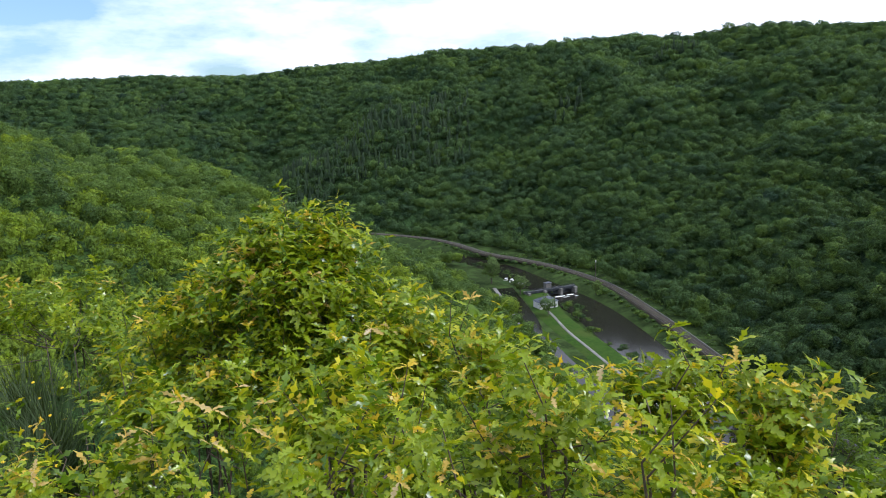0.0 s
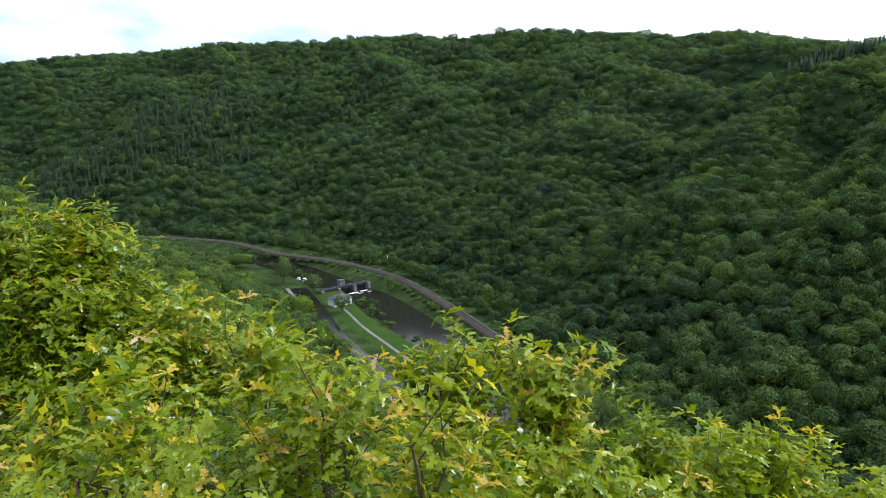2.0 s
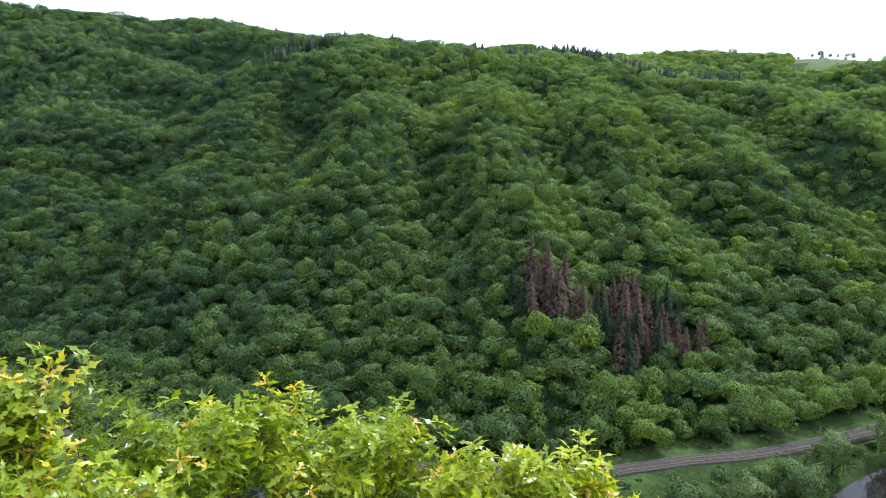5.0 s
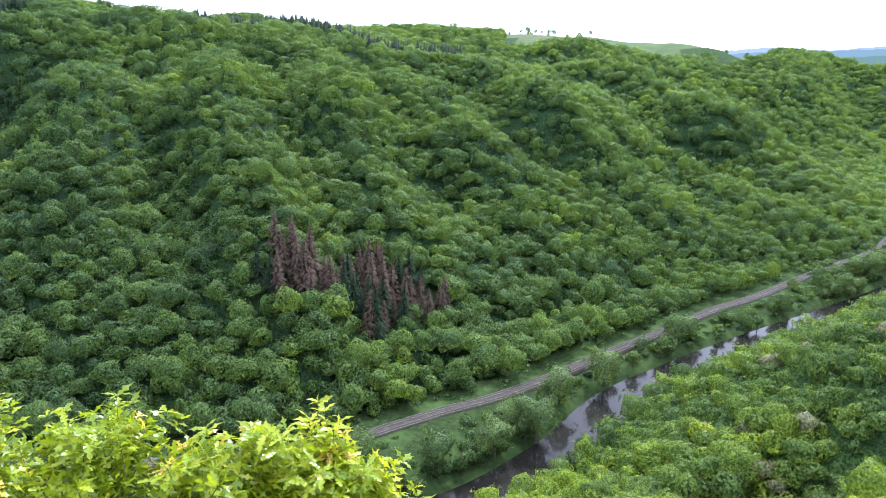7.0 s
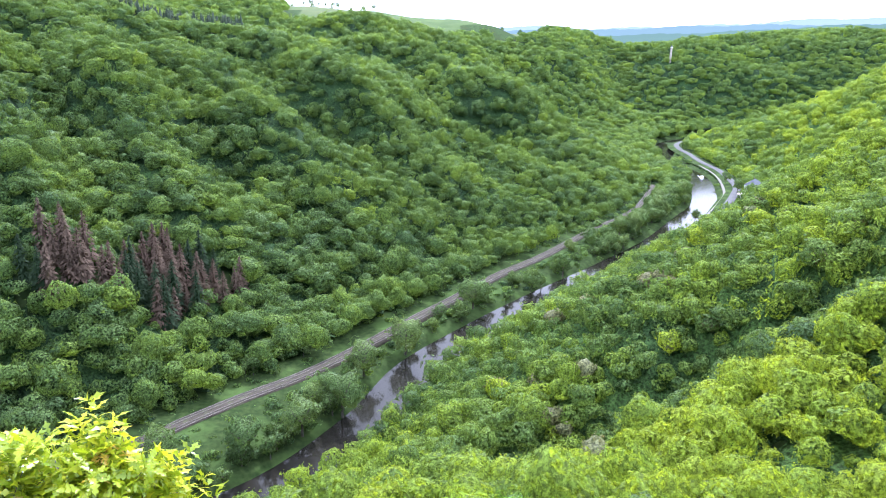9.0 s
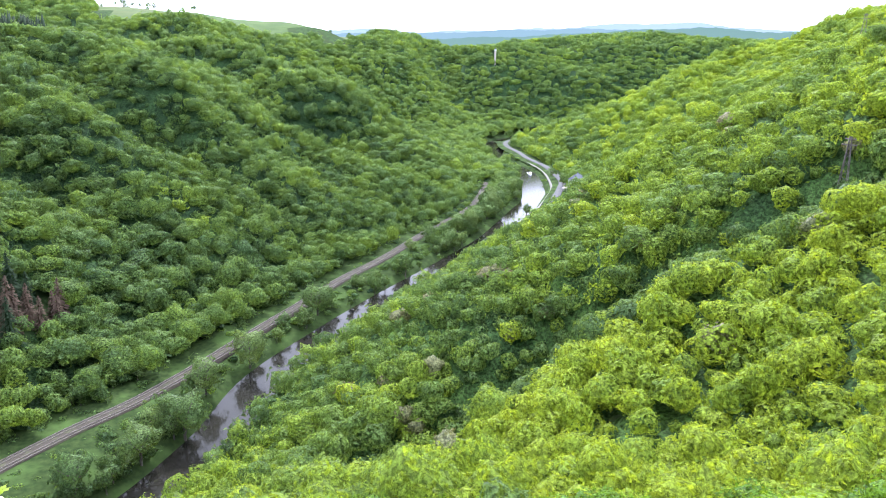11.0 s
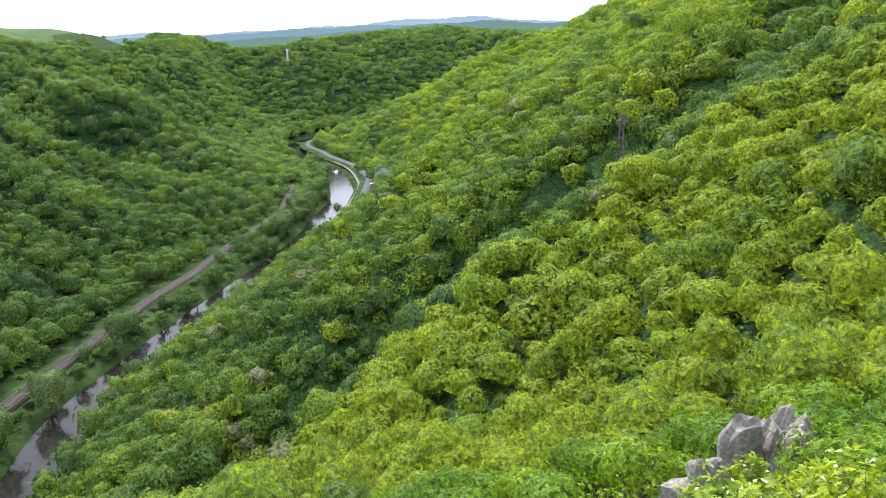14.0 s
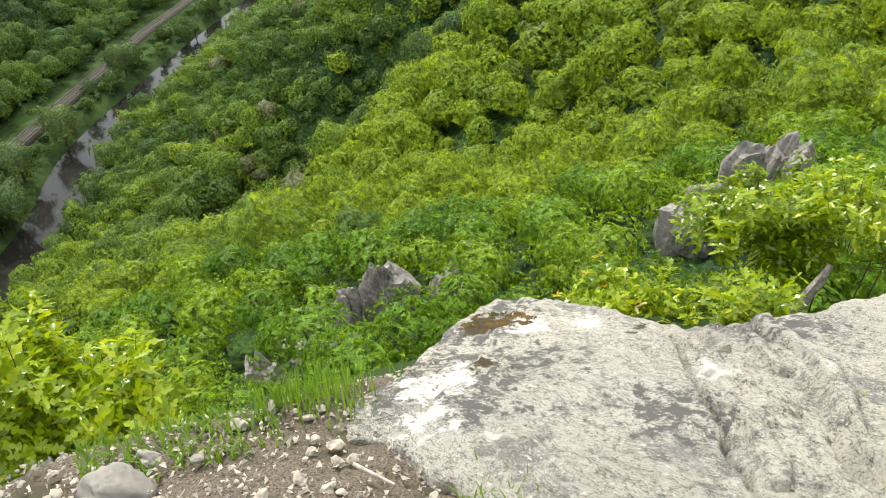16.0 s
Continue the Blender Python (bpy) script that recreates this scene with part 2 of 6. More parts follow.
MAT_SNAG = surface("weathered_snag", (0.10, 0.085, 0.07), (0.34, 0.30, 0.25), 25.0, 0.9, 0.8)
MAT_STICK = surface("bleached_wood", (0.26, 0.225, 0.175), (0.46, 0.41, 0.33), 60.0, 0.8, 0.3)
MAT_FLOWER = surface("yellow_petals", (0.75, 0.5, 0.01), (0.85, 0.62, 0.02), 40.0, 0.6, 0.0)
MAT_MEADOW = surface("plateau_meadow", (0.042, 0.070, 0.022), (0.064, 0.096, 0.030), 0.03, 0.95, 0.2, stain=(0.08, 0.096, 0.038), spec=0.05)


def slab_material():
    """Weathered slate: pale grey-beige, grey lichen films, dark patches, moss in the hollows, fine slanting bedding."""
    m, n, l, out = material("weathered_slate")
    b, geo = n.new("ShaderNodeBsdfPrincipled"), n.new("ShaderNodeNewGeometry")
    b.inputs["Roughness"].default_value, b.inputs["Specular IOR Level"].default_value = 0.88, 0.25
    def fleck(scale, lo, hi, detail=8.0, rough=0.6, stretch=None):
        t, r = n.new("ShaderNodeTexNoise"), n.new("ShaderNodeValToRGB")
        t.inputs["Scale"].default_value, t.inputs["Detail"].default_value, t.inputs["Roughness"].default_value = scale, detail, rough
        r.color_ramp.elements[0].position, r.color_ramp.elements[1].position = lo, hi
        if stretch:
            mp = n.new("ShaderNodeMapping")
            mp.inputs["Rotation"].default_value, mp.inputs["Scale"].default_value = (0, 0, radians(stretch[0])), (1, stretch[1], 1)
            l.new(geo.outputs["Position"], mp.inputs[0])
            l.new(mp.outputs[0], t.inputs["Vector"])
        else:
            l.new(geo.outputs["Position"], t.inputs["Vector"])
        l.new(t.outputs["Fac"], r.inputs[0])
        return t, r
    def mix(fac, a, colour):
        x = n.new("ShaderNodeMixRGB")
        l.new(fac.outputs[0], x.inputs[0])
        if isinstance(a, tuple):
            x.inputs[1].default_value = (*a, 1)
        else:
            l.new(a.outputs[0], x.inputs[1])
        x.inputs[2].default_value = (*colour, 1)
        return x
    def blotch(x, y, radius, ragged=0.5, scale=7.0):
        """A ragged patch round a place on the slab."""
        dist, t, ad, mr = n.new("ShaderNodeVectorMath"), n.new("ShaderNodeTexNoise"), n.new("ShaderNodeMath"), n.new("ShaderNodeMapRange")
        dist.operation, ad.operation = "DISTANCE", "MULTIPLY_ADD"
        dist.inputs[1].default_value = (x, y, EYE - 1.665 - 0.403 * x + 0.186 * y)
        t.inputs["Scale"].default_value, t.inputs["Detail"].default_value, t.inputs["Roughness"].default_value = scale, 10.0, 0.75
        ad.inputs[1].default_value = ragged * 2
        mr.inputs["From Min"].default_value, mr.inputs["From Max"].default_value = radius + ragged + 0.012, radius + ragged - 0.012
        l.new(geo.outputs["Position"], dist.inputs[0])
        l.new(geo.outputs["Position"], t.inputs["Vector"])
        l.new(t.outputs["Fac"], ad.inputs[0])
        l.new(dist.outputs["Value"], ad.inputs[2])
        l.new(ad.outputs[0], mr.inputs["Value"])
        return mr
    c = mix(fleck(6.0, 0.42, 0.58, 12, 0.78)[1], (0.57, 0.53, 0.425), (0.40, 0.365, 0.29))
    c = mix(fleck(1.5, 0.50, 0.55, 12, 0.75)[1], c, (0.59, 0.555, 0.455))
    bed = fleck(14.0, 0.49, 0.57, 10, 0.8, (56, 9.0))
    c = mix(bed[1], c, (0.47, 0.43, 0.345))
    c = mix(fleck(0.9, 0.46, 0.60, 6, 0.6)[1], c, (0.61, 0.56, 0.435))
    c = mix(fleck(1.9, 0.55, 0.585, 14, 0.82)[1], c, (0.20, 0.185, 0.16))
    c = mix(fleck(2.6, 0.535, 0.58, 15, 0.84)[1], c, (0.23, 0.215, 0.19))
    c = mix(fleck(26.0, 0.575, 0.60, 10, 0.75)[1], c, (0.21, 0.195, 0.17))
    c = mix(fleck(70.0, 0.57, 0.61, 8, 0.7)[1], c, (0.13, 0.122, 0.11))
    c = mix(fleck(38.0, 0.585, 0.62, 8, 0.7)[1], c, (0.72, 0.67, 0.56))
    c = mix(fleck(150.0, 0.55, 0.585, 6, 0.7)[1], c, (0.30, 0.28, 0.24))
    c = mix(fleck(260.0, 0.56, 0.60, 5, 0.7)[1], c, (0.70, 0.655, 0.56))
    for scale, thin, stretch in ((2.2, 0.006, (56, 2.5)), (5.0, 0.008, (50, 3.5)), (4.0, 0.006, (140, 1.6))):   # hairline cracks
        r = fleck(scale, 0.5 - thin, 0.5 + thin, 7, 0.6, stretch)[1]
        r.color_ramp.elements[0].color = (0, 0, 0, 1)
        r.color_ramp.elements.new(0.5).color = (1, 1, 1, 1)
        r.color_ramp.elements[2].color = (0, 0, 0, 1)
        c = mix(r, c, (0.10, 0.085, 0.065))
    for x, y, radius in ((2.50, -1.22, 0.13), (2.60, -1.45, 0.12), (2.25, -1.86, 0.13), (1.90, -3.14, 0.14), (2.12, -1.62, 0.08), (1.55, -2.02, 0.10), (2.58, -1.60, 0.10), (2.78, -1.88, 0.12), (2.42, -1.28, 0.10), (3.0, -2.25, 0.10), (2.30, -1.10, 0.07), (2.0, -1.45, 0.08)):
        c = mix(blotch(x, y, radius, 1.0, 14.0), c, (0.15, 0.14, 0.125))
    for x, y, radius in ((2.30, -1.42, 0.16), (2.66, -2.12, 0.09), (2.02, -1.22, 0.10), (2.44, -1.62, 0.06), (1.78, -2.42, 0.05), (2.5, -2.4, 0.07)):
        c = mix(blotch(x, y, radius, 0.4, 9.0), c, (0.72, 0.68, 0.60))
    for x, y, radius in ((2.84, -2.02, 0.15), (2.34, -1.66, 0.05)):
        c = mix(blotch(x, y, radius, 0.35, 12.0), c, (0.075, 0.055, 0.025))
    c = mix(fleck(3.4, 0.63, 0.65, 12, 0.75)[1], c, (0.095, 0.078, 0.055))
    c = mix(fleck(4.2, 0.64, 0.66, 10, 0.7)[1], c, (0.68, 0.645, 0.57))
    c = mix(fleck(11.0, 0.70, 0.72, 4)[1], c, (0.42, 0.37, 0.10))
    l.new(c.outputs[0], b.inputs["Base Color"])
    fine, _ = fleck(45.0, 0, 1, 14, 0.85)
    b1, b2 = n.new("ShaderNodeBump"), n.new("ShaderNodeBump")
    b1.inputs["Strength"].default_value, b1.inputs["Distance"].default_value = 1.0, 0.02
    b2.inputs["Strength"].default_value, b2.inputs["Distance"].default_value = 0.9, 0.02
    l.new(fine.outputs["Fac"], b1.inputs["Height"])
    l.new(bed[0].outputs["Fac"], b2.inputs["Height"])
    l.new(b2.outputs[0], b1.inputs["Normal"])
    l.new(b1.outputs[0], b.inputs["Normal"])
    l.new(b.outputs[0], out.inputs[0])
    return m


MAT_SLAB = slab_material()
MAT_ROCK = surface("grey_rock", (0.11, 0.098, 0.082), (0.31, 0.28, 0.23), 4.5, 0.9, 1.0, stain=(0.15, 0.14, 0.125), stain_scale=0.5, detail=12.0)


def water_material():
    m, n, l, out = material("river_water")
    b = n.new("ShaderNodeBsdfPrincipled")
    b.inputs["Base Color"].default_value = (0.014, 0.013, 0.010, 1)
    b.inputs["Roughness"].default_value = 0.1
    b.inputs["IOR"].default_value, b.inputs["Specular IOR Level"].default_value = 1.33, 0.28
    geo, wv, bp = n.new("ShaderNodeNewGeometry"), n.new("ShaderNodeTexNoise"), n.new("ShaderNodeBump")
    wv.inputs["Scale"].default_value, wv.inputs["Detail"].default_value = 0.5, 5.0
    bp.inputs["Strength"].default_value, bp.inputs["Distance"].default_value = 0.06, 0.05
    l.new(geo.outputs["Position"], wv.inputs["Vector"])
    l.new(wv.outputs["Fac"], bp.inputs["Height"])
    l.new(bp.outputs[0], b.inputs["Normal"])
    l.new(b.outputs[0], out.inputs[0])
    return m


MAT_WATER = water_material()


# ---- mesh helpers ----
def mesh_from(name, verts, faces, mat, smooth=False, tint=None):
    """A mesh from numpy arrays; faces all have the same number of corners. tint: one value a face."""
    verts, faces = np.asarray(verts, np.float32), np.asarray(faces, np.int32)
    me = bpy.data.meshes.new(name)
    k = faces.shape[1]
    me.vertices.add(len(verts))
    me.vertices.foreach_set("co", verts.ravel())
    me.loops.add(faces.size)
    me.loops.foreach_set("vertex_index", faces.ravel())
    me.polygons.add(len(faces))
    me.polygons.foreach_set("loop_start", np.arange(0, faces.size, k, dtype=np.int32))
    me.polygons.foreach_set("use_smooth", np.full(len(faces), smooth))
    if tint is not None:
        me.attributes.new("tint", "FLOAT", "FACE").data.foreach_set("value", np.asarray(tint, np.float32))
    me.update(calc_edges=True)
    me.validate()
    me.materials.append(mat)
    return me


def part(name, bm, mat, parent, label=""):
    """Links a bmesh as one mesh object under a thing or a part."""
    me = bpy.data.meshes.new(name)
    bm.to_mesh(me)
    bm.free()
    me.materials.append(mat)
    return under(new(name, me), parent, label)


def under(ob, parent, label=""):
    ob.parent = parent
    return tagged(ob, label=label) if label else ob


# ---- the valley ----
RIVER = [(-500, 800), (-300, 760), (-150, 715), (-40, 660), (31, 593), (66, 515), (88, 455), (99, 391), (104, 340), (112, 270), (126, 190), (147, 105),
         (180, 50), (225, 20), (272, 2), (315, -27), (357, -59), (400, -95), (428, -118), (476, -156), (552, -203), (615, -238), (741, -275), (850, -275),
         (925, -300), (1000, -325), (1065, -400), (1100, -540), (1110, -760)]
RAIL = [(-330, 800), (-140, 755), (-20, 695), (33, 616), (54, 594), (79, 564), (99, 529), (114, 488), (124, 422), (130, 364), (134, 315), (141, 265), (154, 205), (173, 145), (200, 95), (218, 79), (236, 64),
        (255, 46), (283, 26), (310, 9), (346, -15), (385, -40), (424, -70), (471, -101), (509, -128), (564, -165), (645, -200), (668, -206)]
ROAD = [(540, -222), (577, -241), (630, -269), (674, -288), (756, -304), (816, -305), (869, -311), (920, -314), (970, -330), (1030, -385), (1070, -500)]
PATH = [(505, -188), (540, -210), (608, -249), (652, -269), (729, -291), (777, -296), (820, -298)]
ISLE_LINE = [(58, 492), (61, 460), (63, 430), (69, 398), (77, 365), (84, 325), (90, 285)]
ISLE_WAY = [(62, 440), (64, 428), (67.5, 398), (74.5, 363), (81, 330), (88, 290)]
CANAL_LINE = [(40, 500), (44.5, 460), (47.5, 425), (49, 395), (55, 355), (64, 310), (74, 270)]
# the line of crags below the lookout
ROCK_RUN = [(30, -5), (34, -8), (35, -14), (33, -18), (26, -30), (25, -34), (23, -36)]
ROCK_GAP = np.array([(20.5, -26.0), (21.5, -27.5), (22.5, -28.8), (23.5, -30.0), (22.0, -31.0)])   # bare ground before the highest crag
# each crag: its blocks' tops under the eye, along its crest, and their half width
ROCKS = [([(23.3, -35.7, -19.2), (24.3, -34.7, -19.8), (24.8, -33.7, -20.9), (24.9, -32.6, -21.9), (25.1, -31.5, -22.9), (25.4, -30.7, -23.6)], 1.8),
         ([(34.5, -15.4, -27.6), (34.7, -14.0, -28.1), (34.7, -12.5, -28.9), (34.4, -10.9, -29.9), (34.1, -9.4, -30.7), (33.8, -8.1, -31.4)], 1.3),
         ([(32.7, -18.8, -27.7), (32.7, -17.5, -28.4)], 1.3), ([(31.3, -4.8, -28.6), (30.6, -5.4, -29.4), (30.1, -6.0, -29.9)], 1.1)]




def spline(points, step):
    """A smooth line through the points, with a point every step metres; also the running number of the control point."""
    p = np.array(points, float)
    q = np.vstack([2 * p[0] - p[1], p, 2 * p[-1] - p[-2]])
    xy, us = [], []
    for i in range(len(p) - 1):
        a, b, c, d = q[i:i + 4]
        n = max(2, int(np.linalg.norm(c - b) / step))
        t = np.arange(n)[:, None] / n
        xy.append(0.5 * (2 * b + (c - a) * t + (2 * a - 5 * b + 4 * c - d) * t ** 2 + (3 * b - a - 3 * c + d) * t ** 3))
        us.append(i + t[:, 0])
    return np.vstack(xy + [p[-1:]]), np.append(np.concatenate(us), len(p) - 1)


RIV, RIV_U = spline(RIVER, 8.0)
RIV_T = np.gradient(RIV, axis=0)
RIV_T /= np.linalg.norm(RIV_T, axis=1, keepdims=True)
RAILS, _ = spline(RAIL, 8.0)
ROADS, PATHS, ISLE, ISLE_PATH, CANAL, ROCK_LINE = [spline(p, 4.0)[0] for p in (ROAD, PATH, ISLE_LINE, ISLE_WAY, CANAL_LINE, ROCK_RUN)]


def from_river(x, y):
    """Distance from the river's line, positive on the far bank, and the place along it."""
    x, y = np.atleast_1d(x).astype(float), np.atleast_1d(y).astype(float)
    dist, along = np.empty(len(x)), np.empty(len(x))
    for i in range(0, len(x), 20000):
        dx, dy = x[i:i + 20000, None] - RIV[None, :, 0], y[i:i + 20000, None] - RIV[None, :, 1]
        d2 = dx * dx + dy * dy
        near = d2.argmin(1)
        r = np.arange(len(near))
        side = np.sign(RIV_T[near, 0] * dy[r, near] - RIV_T[near, 1] * dx[r, near])
        w = 1 / (d2 + 400) ** 2
        dist[i:i + 20000] = side * np.sqrt(d2[r, near])
        along[i:i + 20000] = (w * RIV_U).sum(1) / w.sum(1)
    return dist, along


def waves(x, y, size, seed):
    """Smooth uneven ground, about -1 to 1."""
    g = np.random.RandomState(seed)
    z = 0
    for k in range(7):
        a, f, p = g.uniform(0, math.tau), 2 * math.pi / size * g.uniform(0.6, 1.9), g.uniform(0, math.tau)
        z = z + np.sin((x * math.cos(a) + y * math.sin(a)) * f + p) / 3.2
    return z


def valley(x, y):
    d, u = from_river(x, y)
    left = d > 0
    top = np.where(left, np.interp(u, (0, 4, 8, 11, 13, 16, 19, 22, 25, 28), (176, 192, 202, 168, 142, 134, 146, 146, 140, 126)),
                   np.interp(u, (0, 4, 7, 11, 15, 19, 21.5, 23.0, 24.5, 26), (140, 140, 150, 185, 200, 205, 192, 180, 178, 180)))
    steep = np.where(left, 0.62, np.interp(u, (0, 8, 11, 14, 22, 26), (0.52, 0.56, 0.74, 0.74, 0.8, 0.5)))
    foot = np.where(left, 62.0, np.interp(u, (0, 3, 4, 9, 10, 18.5, 19.5, 24, 26), (40, 40, 66, 60, 18, 18, 58, 58, 40)))
    rise = np.maximum(np.abs(d) - foot, 0)
    rise = rise * (1 + np.where(left, 0.13, 0.085) * waves(x, y, 170, 3) * np.clip(rise / 80, 0, 1))
    rise = rise * (1 + np.where(left, 0.19, 0.05) * np.sin(u * 3.3 + 0.7 * np.sin(rise / 70)) * np.clip(rise / 60, 0, 1) * np.clip(2.2 - rise / 130, 0, 1))
    t = np.clip(rise * steep / top / 1.5, 0, 1)
    z = 3.0 + top * (1 - (1 - t) ** 1.5)
    z = z + np.clip(rise / 150, 0, 1) * np.where(left, 5, 2) * waves(x, y, 320, 8) + np.clip(rise / 300 - 0.8, 0, 1) * 5 * waves(x, y, 900, 5)
    z = z + np.where(left, 0.055 * np.clip((u - 12.5) / 3, 0, 1) * np.clip((24 - u) / 3, 0, 1) * np.clip(rise - 280, 0, 520), 0)
    return z, d, u


def hollow(x, y, cx, cy, wide, deep):
    return -deep * np.exp(-((x - cx) ** 2 + (y - cy) ** 2) / (2 * wide ** 2))


def far_folds(x, y):
    """Side valleys and knolls far up and down the river."""
    return (hollow(x, y, 1180, -250, 70, -14) + hollow(x, y, 1300, -420, 75, -30) + hollow(x, y, 1500, -800, 300, -30) + hollow(x, y, 1720, -330, 230, 38) + hollow(x, y, 514, 613, 150, 19) + hollow(x, y, 505, 395, 100, 9) + hollow(x, y, 834, 337, 120, 11)
            + hollow(x, y, 1016, 179, 110, 11) + hollow(x, y, 240, 1080, 130, -13)
            + hollow(x, y, -245, 980, 110, 34) + hollow(x, y, 560, 160, 45, 14) + hollow(x, y, 440, 330, 50, 16) + hollow(x, y, 330, 560, 60, 18) + hollow(x, y, 660, -20, 45, 14))


# side valleys cut into the far bank, from the river up: the line, how wide and how deep
GULLIES = [([(605, -110), (640, -45), (690, 25), (740, 85), (800, 150), (880, 220)], 72, 54),
           ([(860, -215), (905, -150), (955, -75), (1005, 10)], 55, 42),
           ([(1090, -305), (1170, -312), (1260, -325), (1400, -335)], 45, 42)]
NEAR_GULLY = ([(122, 12), (131, -14), (157, -45), (168, -82), (163, -110), (153, -134), (150, -160)], 14, 23)   # behind the near spur
# how much the far crest stands over or under the plain slope, by bearing
CREST = [(-30.6, -15), (-23.4, -6), (-14.1, -11), (-7.8, 4), (-3.6, 11), (2.7, 9), (9.6, 3), (20, 6), (25, 5), (27.6, 1), (31.4, 1), (35.5, 0), (40.1, -2), (46.2, 2), (48.2, 2), (52.5, 1), (55.3, 3), (58, 3), (63.5, 6), (70.8, -4), (75, -4), (79.7, 8), (85.5, 16), (90.5, 8), (94.3, 12), (98.2, 10), (101, 15), (104, -8), (110, -8), (118, 0)]


def gully(x, y, line, wide, deep):
    """A side valley that starts shallow at the river and deepens uphill."""
    p, u = spline(line, 12.0)
    d2 = (np.asarray(x)[..., None] - p[:, 0]) ** 2 + (np.asarray(y)[..., None] - p[:, 1]) ** 2
    k = d2.argmin(-1)
    return -deep * np.interp(u[k] / u[-1], (0, 0.3, 0.7, 1.0), (0.2, 0.85, 1.0, 0.6)) * np.exp(-d2.min(-1) / (2 * wide ** 2))


def far_bank(x, y, z, d):
    """Side valleys and the uneven crest of the far bank."""
    x, y = np.atleast_1d(x).astype(float), np.atleast_1d(y).astype(float)
    b, h = np.array(CREST).T
    cut = sum(gully(x, y, *q) for q in GULLIES) * np.clip((d - 62) / 50, 0, 1)
    rise = np.interp(np.degrees(np.arctan2(x, y)), b, h) * np.clip(z / 135, 0, 1) ** 2
    return np.where(d > 0, cut + rise, 0)


def slopes(x, y):
    """The valley with the gully beside the lookout."""
    z, d, u = valley(x, y)
    return z + hollow(x, y, 62, -52, 34, 16) + hollow(x, y, 20, 120, 50, 8) + hollow(x, y, -20, 42, 22, 11) + hollow(x, y, -58, 128, 48, 10) + hollow(x, y, 168, -72, 26, 11) + hollow(x, y, 166, -128, 28, 12) + hollow(x, y, 133, -88, 17, -5) + hollow(x, y, 150, -22, 22, 7) + hollow(x, y, 275, -130, 42, 4) + hollow(x, y, 262, -270, 60, 6) + far_folds(x, y) + far_bank(x, y, z, d) + np.where(d < -25, gully(np.atleast_1d(x), np.atleast_1d(y), *NEAR_GULLY), 0), d, u


LIFT = EYE - 1.62 - slopes(0, 0)[0][0]


def ground_height(x, y):
    """The slopes, with the rocky lookout standing out of them."""
    z, d, u = slopes(x, y)
    x, y = np.asarray(x, float), np.asarray(y, float)
    # the lookout: a crest that falls away in a small cliff towards the river and runs back to the hill behind
    ahead, along = x * 0.84 + y * 0.54, x * -0.54 + y * 0.84
    r = np.hypot(np.where(ahead > 0, ahead, ahead * 0.22), along * 0.8)
    z = z + LIFT / (1 + (r / 6.2) ** 4)
    z = z * (1 - 0.4 * np.clip((np.hypot(x, y) - 1750) / 700, 0, 1))
    return z, d, u


N = 230
axis = 14 * np.sinh(6.53 * np.linspace(-1, 1, N + 1))
gx, gy = [a.ravel() for a in np.meshgrid(axis, axis)]
gz, gd, _ = ground_height(gx, gy)
gz = np.where((np.hypot(gx, gy) < 7) & (gx > -0.4) & (gy < 1.2), np.minimum(gz, EYE - 2.05 - 0.403 * gx + 0.186 * gy), gz)
gz = np.where(np.abs(gd) < 66, np.where(gd < -16, gz - 0.9, -3.0), gz)
cell = (np.arange(N)[:, None] * (N + 1) + np.arange(N)[None, :]).ravel()


def meadow(x, y, d):
    """The open plateau meadow on the far bank."""
    far, az = np.hypot(x, y), np.degrees(np.arctan2(x, y))
    return (az > 79) & (az < 97.5 + np.sin(far / 70)) & (far > np.interp(az, (79, 84, 88, 92, 97), (1000, 950, 1080, 1140, 1240)) + 20 * np.sin(az * 1.3) + 10 * np.sin(az * 4.1)) & (far < 2700) & (d > 180)


ground = tagged(new("ground", mesh_from("ground", np.column_stack([gx, gy, gz]), np.column_stack([cell, cell + 1, cell + N + 2, cell + N + 1]), MAT_SOIL, True)),
                "dark leaf-strewn forest floor of the valley sides", "ground", kind="structure")
ground.data.materials.append(MAT_MEADOW)
open_cells = meadow(gx, gy, gd)[cell]
ground.data.polygons.foreach_set("material_index", open_cells.astype(np.int32))


def ribbon(line, offsets, heights, name, mat, widen=1.0):
    """A strip along a line, with a cross-section of offsets to the left and heights."""
    t = np.gradient(line, axis=0)
    t /= np.linalg.norm(t, axis=1, keepdims=True)
    left = np.column_stack([-t[:, 1], t[:, 0]])
    wide = np.broadcast_to(widen, len(line))[:, None]
    v = np.concatenate([np.column_stack([line + left * o * (wide if abs(o) < 20 else 1.0), np.full(len(line), h)])[:, None] for o, h in zip(offsets, heights)], 1)
    m, k = len(line), len(offsets)
    idx = (np.arange(m - 1)[:, None] * k + np.arange(k - 1)[None, :]).ravel()
    return mesh_from(name, v.reshape(-1, 3), np.column_stack([idx + 1, idx, idx + k, idx + k + 1]), mat, True)


